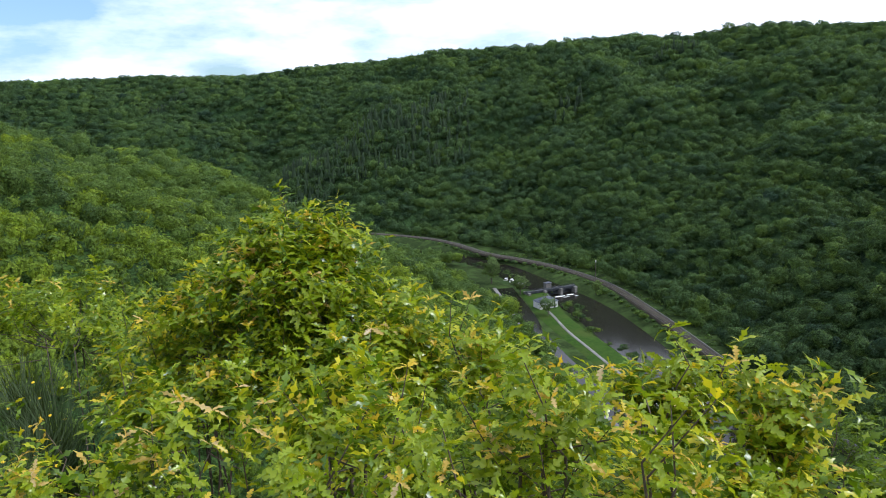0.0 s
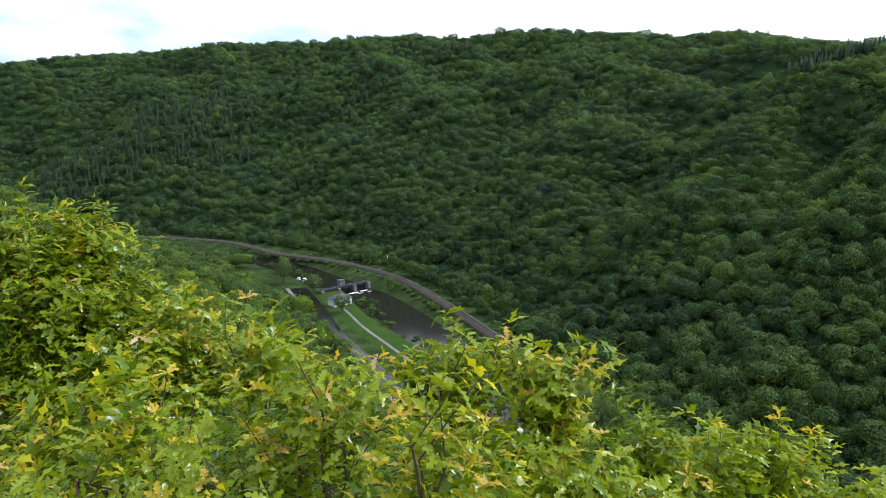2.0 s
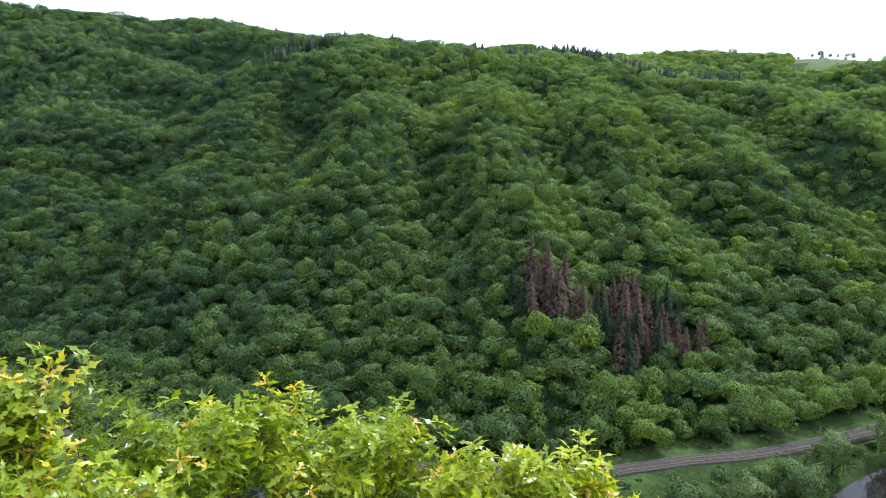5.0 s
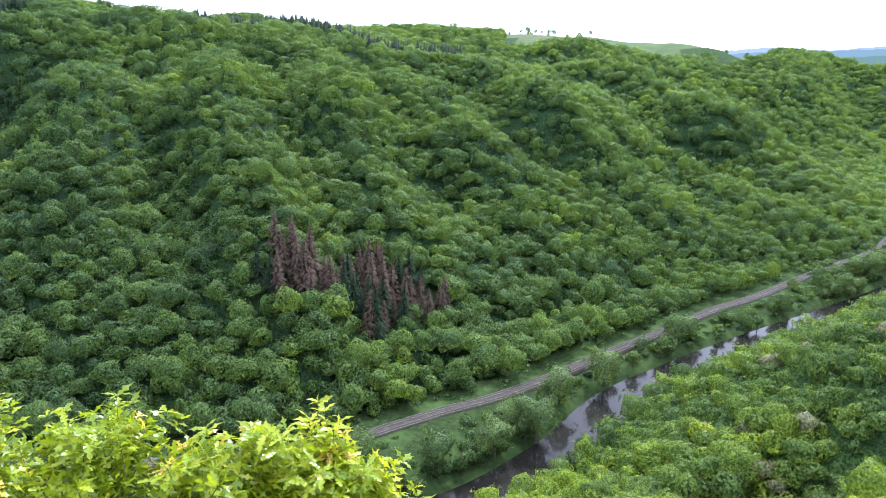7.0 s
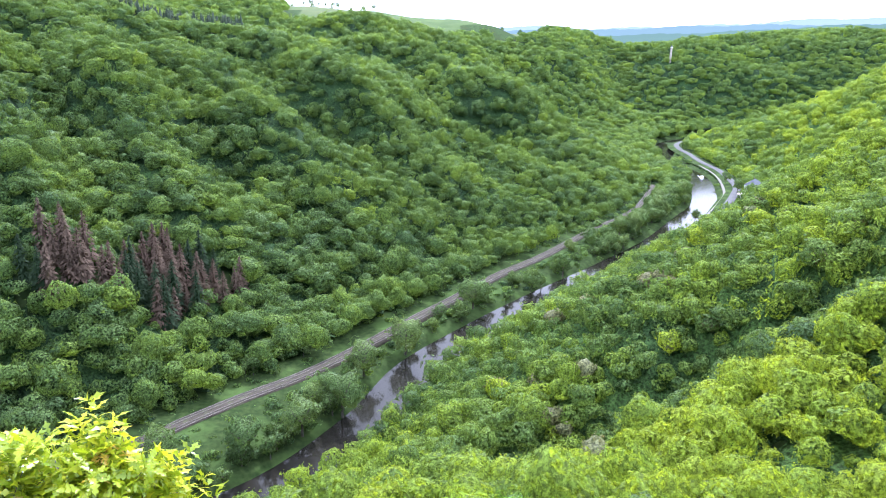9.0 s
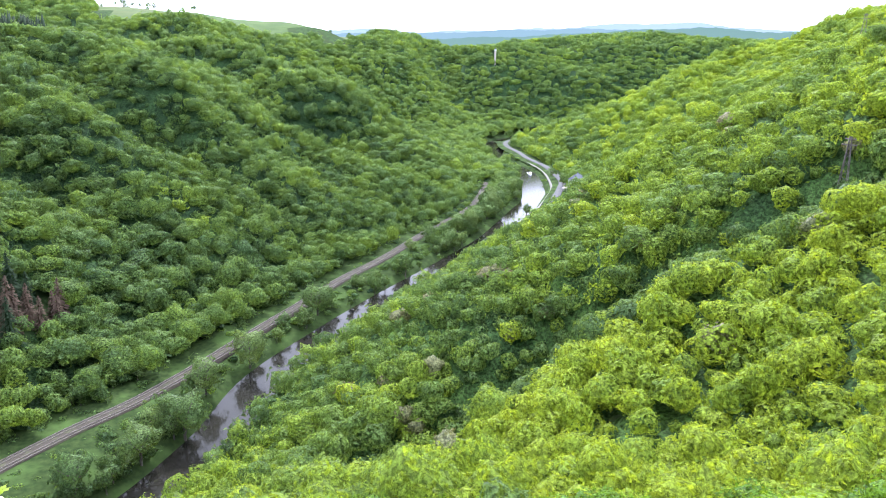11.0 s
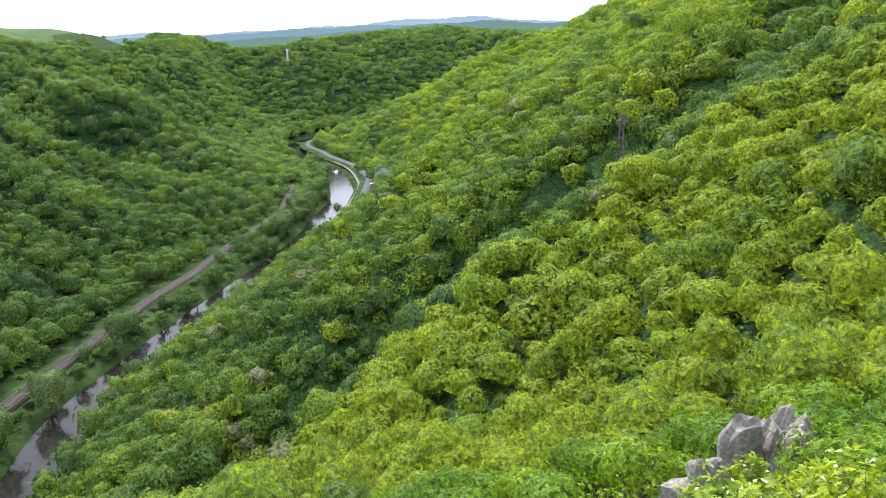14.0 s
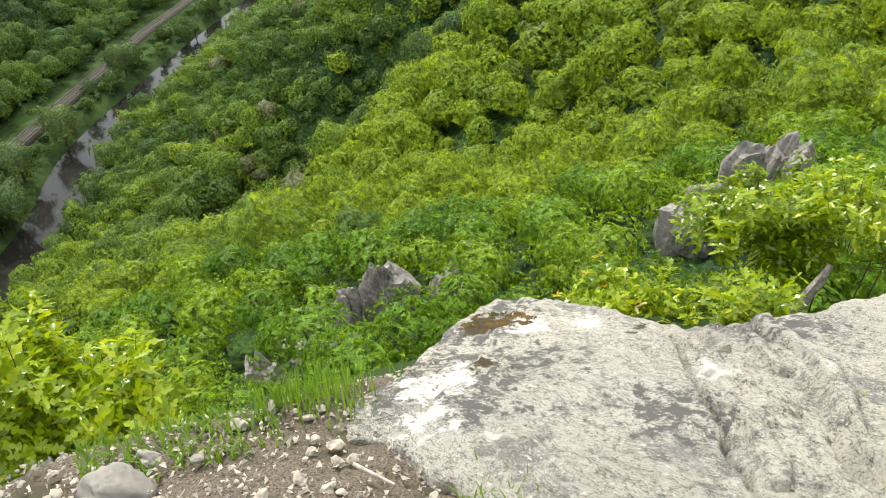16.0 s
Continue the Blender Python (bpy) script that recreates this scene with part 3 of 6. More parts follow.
WIDEN = np.interp(RIV_U, (3, 5, 8.5, 10.5, 18, 19.5), (1.0, 1.38, 1.38, 0.92, 0.9, 1.0))   # the river spreads round the weir
river = tagged(new("river", ribbon(RIV, (-14, 0, 14), (0, 0, 0), "river", MAT_WATER, WIDEN)), "calm brown river reflecting the bright sky", "river", kind="structure")
tagged(new("river_bank", ribbon(RIV, (-68, -40, -18, -11, -9, 9, 11.5, 15, 30, 46, 70, 90), (2.9, 2.5, 2.0, 0.4, -1.2, -1.2, 0.35, 1.8, 4.0, 4.2, 4.7, 9.0), "river_bank", MAT_GRASS, WIDEN)),
               "grassy river bank along the water", "river bank", kind="structure")
railway = tagged(new("railway", ribbon(RAILS, (-3.5, -3.0, 3.0, 3.5), (3.0, 4.6, 4.6, 3.6), "railway", MAT_BALLAST)), "double-track railway on brown ballast", "railway", kind="structure")


# ---- woods ----
def crown_template(seed, count, size, lobes=8, core=1, flat=0.8, low=-0.3, body=0.9, spread=(0.45, 0.64), lump=(0.32, 0.5), kite=False):
    """One crown of radius 1: a lobed leafy body, and leaf sprays standing out of it. Vertices and triangles."""
    g = np.random.RandomState(seed)
    c = g.normal(size=(lobes, 3))
    c /= np.linalg.norm(c, axis=1, keepdims=True)
    c[:, 2] = c[:, 2] if low < -0.6 else np.abs(c[:, 2]) * 0.9 - 0.1
    c = c * g.uniform(*spread, (lobes, 1)) * (1, 1, flat)
    c = np.vstack([c, (0, 0, 0.1)])
    rad = np.append(g.uniform(*lump, lobes), 0.52)
    pts, nrm = np.empty((0, 3)), np.empty((0, 3))
    while len(pts) < count:
        i = g.randint(len(c), size=count * 2)
        n = g.normal(size=(count * 2, 3))
        n /= np.linalg.norm(n, axis=1, keepdims=True)
        p = c[i] + n * rad[i, None] * g.uniform(0.9, 1.06, (count * 2, 1))
        inside = (np.linalg.norm(p[:, None] - c[None], axis=2) < rad[None] * 0.88).any(1)
        ok = (p[:, 2] > low) & ~inside
        pts, nrm = np.vstack([pts, p[ok]]), np.vstack([nrm, n[ok]])
    pts, nrm = pts[:count], nrm[:count] + g.normal(size=(count, 3)) * 0.55 + (0, 0, 0.2)
    nrm /= np.linalg.norm(nrm, axis=1, keepdims=True)
    a = np.cross(nrm, g.normal(size=(count, 3)))
    a /= np.linalg.norm(a, axis=1, keepdims=True)
    b = np.cross(nrm, a)
    s = size * g.uniform(0.6, 1.4, (count, 1))
    tri = np.stack([pts + a * s * 0.62, pts - a * s * 0.31 + b * s * 0.54 * g.uniform(0.6, 1.1, (count, 1)), pts - a * s * 0.31 - b * s * 0.54], 1)
    shards = np.arange(count * 3).reshape(-1, 3)
    if kite:
        long, side = s * g.uniform(0.55, 0.75, (count, 1)), s * g.uniform(0.26, 0.42, (count, 1))
        tri = np.stack([pts + a * long, pts + b * side + nrm * s * 0.12, pts - a * long * 0.8, pts - b * side + nrm * s * 0.12], 1)
        k4 = np.arange(count)[:, None] * 4
        shards = np.vstack([k4 + (0, 1, 2), k4 + (0, 2, 3)])
    # the body follows the lobes outwards from the crown's middle
    bm = bmesh.new()
    bmesh.ops.create_icosphere(bm, subdivisions=core, radius=1)
    cv, cf = np.array([v.co[:] for v in bm.verts]), np.array([[v.index for v in f.verts] for f in bm.faces])
    bm.free()
    cv = cv / np.linalg.norm(cv, axis=1, keepdims=True)
    along = cv @ c.T
    cut = along ** 2 - (c ** 2).sum(1) + rad ** 2
    reach = np.where(cut > 0, along + np.sqrt(np.maximum(cut, 0)), 0).max(1)
    cv = cv * (np.maximum(reach, 0.35) * body * g.uniform(0.86, 1.1, len(cv)))[:, None]
    cf = cf[cv[cf][:, :, 2].min(1) > low - 0.28]
    used = np.unique(cf)
    renum = np.zeros(len(cv), int)
    renum[used] = np.arange(len(used))
    first = tri.shape[0] * tri.shape[1]
    return np.vstack([tri.reshape(-1, 3), cv[used]]), np.vstack([shards, renum[cf] + first])


def spruce_template(seed, count, core=6):
    """A narrow spruce of height 1: drooping sprays round a slim cone."""
    g = np.random.RandomState(seed)
    h = g.uniform(0.03, 1.0, count) ** 1.15
    ang = g.uniform(0, math.tau, count)
    r = 0.21 * (1 - h) ** 0.85 * (0.9 + 0.12 * np.sin(h * 43 + seed)) * g.uniform(0.8, 1.2, count) + 0.006
    p = np.column_stack([r * np.cos(ang), r * np.sin(ang), h])
    out = np.column_stack([np.cos(ang), np.sin(ang), np.full(count, -0.55)])
    tan = np.column_stack([-np.sin(ang), np.cos(ang), g.normal(size=count) * 0.3])
    s = (0.022 + 0.045 * (1 - h))[:, None]
    tri = np.stack([p + out * s * 0.9, p - out * s * 0.7 + tan * s * 0.45, p - out * s * 0.7 - tan * s * 0.45], 1)
    a = np.arange(core) * math.tau / core
    cone = np.vstack([np.column_stack([0.10 * np.cos(a), 0.10 * np.sin(a), np.full(core, 0.02)]), [(0, 0, 0.96)]])
    cf = np.array([(i, (i + 1) % core, core) for i in range(core)])
    return np.vstack([tri.reshape(-1, 3), cone]), np.vstack([np.arange(count * 3).reshape(-1, 3), cf + count * 3])


def plant_all(name, templates, xyz, radius, height, tint, mat, label, category):
    """One joined wood: a turned and scaled template at every place."""
    g = np.random.RandomState(len(xyz))
    pick, turn = g.randint(len(templates), size=len(xyz)), g.uniform(0, math.tau, len(xyz))
    vs, fs, ts, base = [], [], [], 0
    for k, (tv, tf) in enumerate(templates):
        sel = np.where(pick == k)[0]
        if not len(sel):
            continue
        c, s = np.cos(turn[sel])[:, None], np.sin(turn[sel])[:, None]
        v = np.stack([(tv[:, 0] * c - tv[:, 1] * s) * radius[sel, None], (tv[:, 0] * s + tv[:, 1] * c) * radius[sel, None], tv[:, 2] * height[sel, None]], 2) + xyz[sel, None, :]
        f = tf[None] + (np.arange(len(sel)) * len(tv))[:, None, None] + base
        vs.append(v.reshape(-1, 3))
        fs.append(f.reshape(-1, 3))
        ts.append(np.repeat(tint[sel], len(tf)))
        base += v.shape[0] * v.shape[1]
    return tagged(new(name, mesh_from(name, np.vstack(vs), np.vstack(fs), mat, True, np.concatenate(ts))), label, category, kind="stuff")


def scatter(step, seed, reach0, reach1, az0=-42.0, az1=156.0):
    """Uneven places about step metres apart within a ring sector round the lookout."""
    g = np.random.RandomState(seed)
    n = int(reach1 / step / 0.87) + 2
    i, j = np.meshgrid(np.arange(-n, n + 1), np.arange(-n, n + 1))
    x = (i.ravel() + 0.5 * (j.ravel() % 2) + g.uniform(-0.36, 0.36, i.size)) * step
    y = (j.ravel() * 0.87 + g.uniform(-0.36, 0.36, i.size)) * step
    r, az = np.hypot(x, y), np.degrees(np.arctan2(x, y))
    ok = (r > reach0) & (r < reach1) & (az > az0) & (az < az1)
    return x[ok], y[ok], g


def line_distance(line, x, y):
    out = np.empty(len(x))
    for i in range(0, len(x), 20000):
        out[i:i + 20000] = np.sqrt(((x[i:i + 20000, None] - line[None, :, 0]) ** 2 + (y[i:i + 20000, None] - line[None, :, 1]) ** 2).min(1))
    return out


def open_ground(x, y, d, u):
    """Where no wood stands: water, island, railway, road and the meadow on the plateau."""
    low = np.where(u < 10, np.where(u > 4, -52, -24), np.where((u > 19.3) & (u < 24), -30, np.where(u > 13.5, -12, -10)))
    return ((d > low) & (d < np.where(u > 20.3, 17, 38))) | (line_distance(RAILS, x, y) < 11) | meadow(x, y, d) | (line_distance(ROADS, x, y) < 8)


def spruce_ground(x, y):
    a, b = (x - 280) * 0.39 - (y - 111) * 0.92, (x - 280) * 0.92 + (y - 111) * 0.39
    return ((a + 2) / 42) ** 2 + ((b - 0.3 * a) / (17 + 7 * np.sin(a * 0.13 + 1))) ** 2 < 1


@functools.cache
def skyline_table():
    """From the lookout: how high the ground stands, out to each distance, in every direction."""
    az, r = np.linspace(-50, 165, 431), np.geomspace(30, 4600, 260)
    a, q = np.meshgrid(np.radians(az), r, indexing="ij")
    z = ground_height((np.sin(a) * q).ravel(), (np.cos(a) * q).ravel())[0].reshape(a.shape)
    return az, r, np.maximum.accumulate((z - EYE) / q, axis=1)


def in_sight(x, y, z, tall):
    """True for what a visitor walking about the lookout could see over the ground before it."""
    az, r, top = skyline_table()
    i = np.clip(np.searchsorted(az, np.degrees(np.arctan2(x, y))), 0, len(az) - 1)
    far = np.hypot(x, y)
    j = np.clip(np.searchsorted(r, far * 0.97) - 1, 0, len(r) - 1)
    return (z + tall - EYE) / far > top[i, j]


def wood(step, seed, r0, r1, templates, size, name, label, where=None, base_tint=0.30):
    x, y, g = scatter(step, seed, r0, r1)
    z, d, u = ground_height(x, y)
    keep = ~open_ground(x, y, d, u) & ~spruce_ground(x, y)
    if where is not None:
        keep &= where(x, y, z, d, u)
    if r0 > 150:
        keep &= in_sight(x, y, z, size * 2.4 + 8)
    x, y, z, d, u = x[keep], y[keep], z[keep], d[keep], u[keep]
    # upstream the far bank's shade is put into a darker tint
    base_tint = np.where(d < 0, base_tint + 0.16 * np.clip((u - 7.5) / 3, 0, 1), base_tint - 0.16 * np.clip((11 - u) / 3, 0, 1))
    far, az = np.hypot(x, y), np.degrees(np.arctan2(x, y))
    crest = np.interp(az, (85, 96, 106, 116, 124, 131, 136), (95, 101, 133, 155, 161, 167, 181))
    # sun tinted into the near spur's oaks, shade into the wood behind its crest
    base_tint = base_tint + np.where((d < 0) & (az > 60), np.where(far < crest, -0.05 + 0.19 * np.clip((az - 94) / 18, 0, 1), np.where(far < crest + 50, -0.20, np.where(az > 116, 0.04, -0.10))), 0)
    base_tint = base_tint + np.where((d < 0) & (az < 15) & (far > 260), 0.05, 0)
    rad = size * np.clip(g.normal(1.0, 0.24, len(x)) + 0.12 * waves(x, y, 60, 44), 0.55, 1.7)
    # beyond 550 m a lighter tint stands in for the haze
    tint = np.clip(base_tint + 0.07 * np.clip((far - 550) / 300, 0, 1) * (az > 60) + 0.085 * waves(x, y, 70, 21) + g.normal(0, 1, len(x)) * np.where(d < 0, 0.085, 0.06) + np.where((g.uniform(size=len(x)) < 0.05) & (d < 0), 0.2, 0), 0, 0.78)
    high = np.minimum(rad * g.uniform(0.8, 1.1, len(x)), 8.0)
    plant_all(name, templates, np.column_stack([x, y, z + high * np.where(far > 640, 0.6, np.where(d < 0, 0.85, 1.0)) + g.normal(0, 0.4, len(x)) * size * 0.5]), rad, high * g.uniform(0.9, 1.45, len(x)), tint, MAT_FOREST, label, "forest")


def tree_parts(name, seed, crown_mesh, mat_bark, tall, wide):
    """A single tree: a tapered trunk with limbs, and its crown."""
    g = random.Random(seed)
    tree = new(name)
    bm = bmesh.new()
    def limb(a, b, r1, r2, n=6):
        a, b = Vector(a), Vector(b)
        q = (b - a).to_track_quat("Z", "Y").to_matrix()
        rings = [[bm.verts.new(p + q @ Vector((math.cos(k * math.tau / n) * r, math.sin(k * math.tau / n) * r, 0))) for k in range(n)] for p, r in ((a, r1), (b, r2))]
        for k in range(n):
            bm.faces.new((rings[0][k], rings[0][(k + 1) % n], rings[1][(k + 1) % n], rings[1][k]))
        bm.faces.new(rings[1])
    mid = (g.uniform(-0.15, 0.15), g.uniform(-0.15, 0.15), tall * 0.35)
    limb((0, 0, -0.6), mid, 0.05 * tall ** 0.8, 0.035 * tall ** 0.8)
    for k in range(4):
        an = k * 1.6 + g.uniform(0, 0.6)
        limb(mid, (math.cos(an) * wide * 0.5, math.sin(an) * wide * 0.5, tall * g.uniform(0.55, 0.75)), 0.024 * tall ** 0.8, 0.006 * tall)
    part("trunk", bm, mat_bark, tree)
    crown = new("crown", crown_mesh)
    under(crown, tree)
    crown.location = (0, 0, tall - wide * 0.78)
    crown.scale = (wide, wide, wide * 0.95)
    return tree


def trees(name, kinds, places, label, category, group):
    """Copies of the given kinds at (x, y, z, scale, turn)."""
    for k, (x, y, z, sc, turn) in enumerate(places):
        t = copy_thing(kinds[k % len(kinds)], Matrix.Translation((x, y, z)) @ Matrix.Rotation(turn, 4, "Z"))
        t.scale = (sc, sc, sc)
        tagged(t, label, category, group)


def drop_first(kinds):
    """Takes the patterns away once their copies stand."""
    for k in kinds:
        for o in (*k.children_recursive, k):
            bpy.data.objects.remove(o)


LOBED = dict(spread=(0.5, 0.8), lump=(0.24, 0.42))
T_CLOSE = [crown_template(150 + k, 230, 0.10, lobes=17, core=2, body=0.95, low=-0.5, spread=(0.5, 0.8), lump=(0.24, 0.38), kite=True) for k in range(6)]
T_NEAR = [crown_template(100 + k, 140, 0.13, lobes=15, core=2, body=0.96, low=-0.5, spread=(0.5, 0.8), lump=(0.26, 0.4)) for k in range(8)]
T_MID = [crown_template(200 + k, 84, 0.19, lobes=15, core=2, body=0.97, low=-0.5, spread=(0.5, 0.8), lump=(0.26, 0.4)) for k in range(9)]
T_HALF = [crown_template(250 + k, 40, 0.26, lobes=12, core=1, body=1.0, low=-0.45, **LOBED) for k in range(8)]
T_FAR = [crown_template(300 + k, 26, 0.32, lobes=9, core=1, body=0.98) for k in range(7)]
T_LOW = [crown_template(400 + k, 6, 0.4, lobes=8, core=1, body=1.0, low=-0.1) for k in range(6)]


def on_slope(x, y, z, d, u):
    return (d < 0) | (d < 400)


def scrubby(x, y):
    """The upstream flank, where the oaks stay low."""
    return np.degrees(np.arctan2(x, y)) < 15


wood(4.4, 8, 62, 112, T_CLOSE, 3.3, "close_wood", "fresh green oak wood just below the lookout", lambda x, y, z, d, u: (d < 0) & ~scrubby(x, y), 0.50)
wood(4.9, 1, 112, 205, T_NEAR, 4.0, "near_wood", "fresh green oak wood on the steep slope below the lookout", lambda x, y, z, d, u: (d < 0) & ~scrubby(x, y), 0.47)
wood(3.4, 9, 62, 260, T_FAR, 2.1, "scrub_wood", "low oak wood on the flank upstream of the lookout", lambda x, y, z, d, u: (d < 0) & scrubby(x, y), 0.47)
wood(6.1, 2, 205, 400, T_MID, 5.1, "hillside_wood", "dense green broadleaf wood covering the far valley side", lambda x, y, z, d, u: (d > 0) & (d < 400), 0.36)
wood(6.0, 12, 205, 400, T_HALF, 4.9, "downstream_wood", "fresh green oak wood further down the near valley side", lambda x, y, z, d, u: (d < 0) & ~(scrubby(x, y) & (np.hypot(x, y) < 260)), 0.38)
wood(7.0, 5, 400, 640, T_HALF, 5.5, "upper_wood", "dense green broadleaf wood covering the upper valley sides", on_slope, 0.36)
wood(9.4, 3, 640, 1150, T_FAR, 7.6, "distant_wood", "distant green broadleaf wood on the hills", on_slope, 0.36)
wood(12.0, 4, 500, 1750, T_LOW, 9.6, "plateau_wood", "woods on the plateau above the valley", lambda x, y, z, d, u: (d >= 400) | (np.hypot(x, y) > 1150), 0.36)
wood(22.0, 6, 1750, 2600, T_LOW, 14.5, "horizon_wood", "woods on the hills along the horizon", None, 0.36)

# a few late trees, still grey-brown, scattered through the oaks
g = np.random.RandomState(77)
la, lr = np.radians(g.uniform(88, 137, 70)), g.uniform(115, 430, 70)
lx, ly = np.sin(la) * lr, np.cos(la) * lr
lz, ld, lu = ground_height(lx, ly)
late = (ld < -30) & ~open_ground(lx, ly, ld, lu)
lx, ly, lz = lx[late], ly[late], lz[late]
lr = g.uniform(3.0, 4.6, len(lx))
plant_all("late_trees", T_NEAR, np.column_stack([lx, ly, lz + lr * 1.0]), lr, lr * 1.15, g.uniform(0, 0.6, len(lx)), MAT_LATE, "late trees with thin grey-brown crowns among the oaks", "trees")

# bushes and low branches that close the wood between the crowns
ua, ur = np.meshgrid(np.radians(np.arange(-42, 156, 0.68)), np.geomspace(17, 1750, 290), indexing="ij")
ux, uy = (np.sin(ua) * ur).ravel(), (np.cos(ua) * ur).ravel()
uz, ud, uu = ground_height(ux, uy)
low_wood = np.where(ur.ravel() < 60, 0.8, np.where(ur.ravel() < 112, 1.3, np.where(ur.ravel() < 205, 1.7, np.where(ur.ravel() < 600, 3.2, 3.6)))) * np.where(scrubby(ux, uy) & (ur.ravel() < 260), 0.45, 1.0)
uz = uz + low_wood * (0.8 + 0.35 * waves(ux, uy, 9, 51) + 0.2 * np.random.RandomState(8).normal(size=len(ux)))
shut = open_ground(ux, uy, ud, uu) | spruce_ground(ux, uy) | (line_distance(RAILS, ux, uy) < 13)
rows_n = ur.shape[1]
uc = (np.arange(ur.shape[0] - 1)[:, None] * rows_n + np.arange(rows_n - 1)[None, :]).ravel()
uc = np.column_stack([uc, uc + 1, uc + rows_n + 1, uc + rows_n])
uc = uc[~shut[uc].any(1)]
# tint lighter on the near bank than on the far
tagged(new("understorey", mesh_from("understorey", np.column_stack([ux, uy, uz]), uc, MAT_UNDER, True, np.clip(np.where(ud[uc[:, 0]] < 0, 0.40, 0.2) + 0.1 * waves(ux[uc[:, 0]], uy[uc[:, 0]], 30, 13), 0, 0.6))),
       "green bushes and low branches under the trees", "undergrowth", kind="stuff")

# single oaks on the slope under the lookout
OAK = [mesh_from("crown", *crown_template(500 + k, 900, 0.085, lobes=16, core=2, low=-0.5, spread=(0.5, 0.82), lump=(0.2, 0.36), body=0.86, kite=True), MAT_OAK, True) for k in range(4)]
OAK2 = [mesh_from("crown", *crown_template(520 + k, 330, 0.11, lobes=15, core=2, low=-0.5, spread=(0.5, 0.82), lump=(0.22, 0.38), body=0.88, kite=True), MAT_OAK, True) for k in range(5)]
kinds = [tree_parts("oak", 40 + k, OAK[k], MAT_BARK, 6.6, 3.1) for k in range(4)]
kinds2 = [tree_parts("oak", 50 + k, OAK2[k], MAT_BARK, 6.6, 3.1) for k in range(5)]
x, y, g = scatter(4.5, 7, 9, 62)
z, d, u = ground_height(x, y)
az, r = np.degrees(np.arctan2(x, y)), np.hypot(x, y)
keep = ~open_ground(x, y, d, u) & (r > 15) & (line_distance(ROCK_LINE, x, y) > 2.8) & (line_distance(ROCK_LINE * 0.9, x, y) > 1.6) & (line_distance(ROCK_GAP, x, y) > 2.6)
pick = np.where(keep)[0]
pick = pick[np.argsort(r[pick])][:300]
for some, kk in ((pick[:100], kinds), (pick[100:], kinds2)):
    trees("oak", kk, [(x[i], y[i], z[i] - 0.1, g.uniform(0.7, 1.15) * (0.55 if r[i] < 22 else 1), g.uniform(0, 6.28)) for i in some],
          "sunlit oak with fresh yellow-green leaves on the steep slope", "oak tree", "oaks on the slope")
far_i = np.where(keep)[0]
far_i = far_i[np.argsort(r[far_i])][300:]
if len(far_i):
    rad = 2.9 * g.uniform(0.75, 1.3, len(far_i))
    plant_all("slope_wood", T_CLOSE, np.column_stack([x[far_i], y[far_i], z[far_i] + rad * 1.1]), rad, rad, np.clip(g.normal(0.6, 0.12, len(far_i)), 0, 0.8), MAT_FOREST,
              "fresh green oaks on the slope below the lookout", "forest")
drop_first(kinds + kinds2)

# willows and bushes between the railway and the river
WILLOW = [mesh_from("crown", *crown_template(600 + k, 190, 0.15, lobes=15, core=2, low=-0.85, flat=1.1, spread=(0.5, 0.8), lump=(0.24, 0.4)), MAT_WILLOW, True) for k in range(4)]
kinds = [tree_parts("willow", 60 + k, WILLOW[k], MAT_BARK, 8.2, 3.9 + 0.25 * k) for k in range(4)]
g = np.random.RandomState(12)
places = []
for i in range(0, len(RIV)):
    if 8.5 < RIV_U[i] < 22.5:
        left = np.array((-RIV_T[i, 1], RIV_T[i, 0]))
        for off in (g.uniform(12, 14.5), g.uniform(13.5, 17), g.uniform(15, 21), g.uniform(19, 28)) if RIV_U[i] < 13.2 else (g.uniform(11.5, 14), g.uniform(13, 20), g.uniform(18, 32)) if RIV_U[i] < 19 else (g.uniform(17, 20), g.uniform(18, 24), g.uniform(22, 34)):
            p = RIV[i] + left * off + g.uniform(-3, 3, 2)
            if line_distance(RAILS, p[:1], p[1:])[0] > 6.5 and g.uniform() < 0.60:
                room = (line_distance(RAILS, p[:1], p[1:])[0] - 2.8) / 3.6
                places.append((p[0], p[1], 1.0, min(g.choice((0.6, 1.0, 1.4, 1.8)) * g.uniform(0.85, 1.25), room), g.uniform(0, 6)))
        p = RIV[i] - left * g.uniform(9, 13)
        if 10 < RIV_U[i] < 13 and g.uniform() < 0.8:
            places.append((p[0], p[1], 1.2, g.uniform(0.7, 1.3), g.uniform(0, 6)))
        if g.uniform() < 0.25:
            p = RAILS[line_distance(RIV[i:i + 1], RAILS[:, 0], RAILS[:, 1]).argmin()] + left * g.uniform(13, 18)
            places.append((p[0], p[1], 4.0, g.uniform(0.45, 1.0), g.uniform(0, 6)))
places.sort(key=lambda p: math.hypot(p[0], p[1]))
far_willows = np.array(places[220:])
plant_all("far_willows", T_NEAR[:4], np.column_stack([far_willows[:, :2], far_willows[:, 2] + 5.0 * far_willows[:, 3]]), 3.9 * far_willows[:, 3], 4.0 * far_willows[:, 3], g.uniform(0.2, 0.45, len(far_willows)), MAT_FOREST, "willows and bushes far down the river bank", "willows")
places = places[:220]
trees("willow", kinds, places, "grey-green willow on the grassy river bank", "willow", "willows along the river")
g = np.random.RandomState(33)
i = g.randint(len(RIV), size=7500)
i = i[(RIV_U[i] > 4) & (RIV_U[i] < 23.5)]
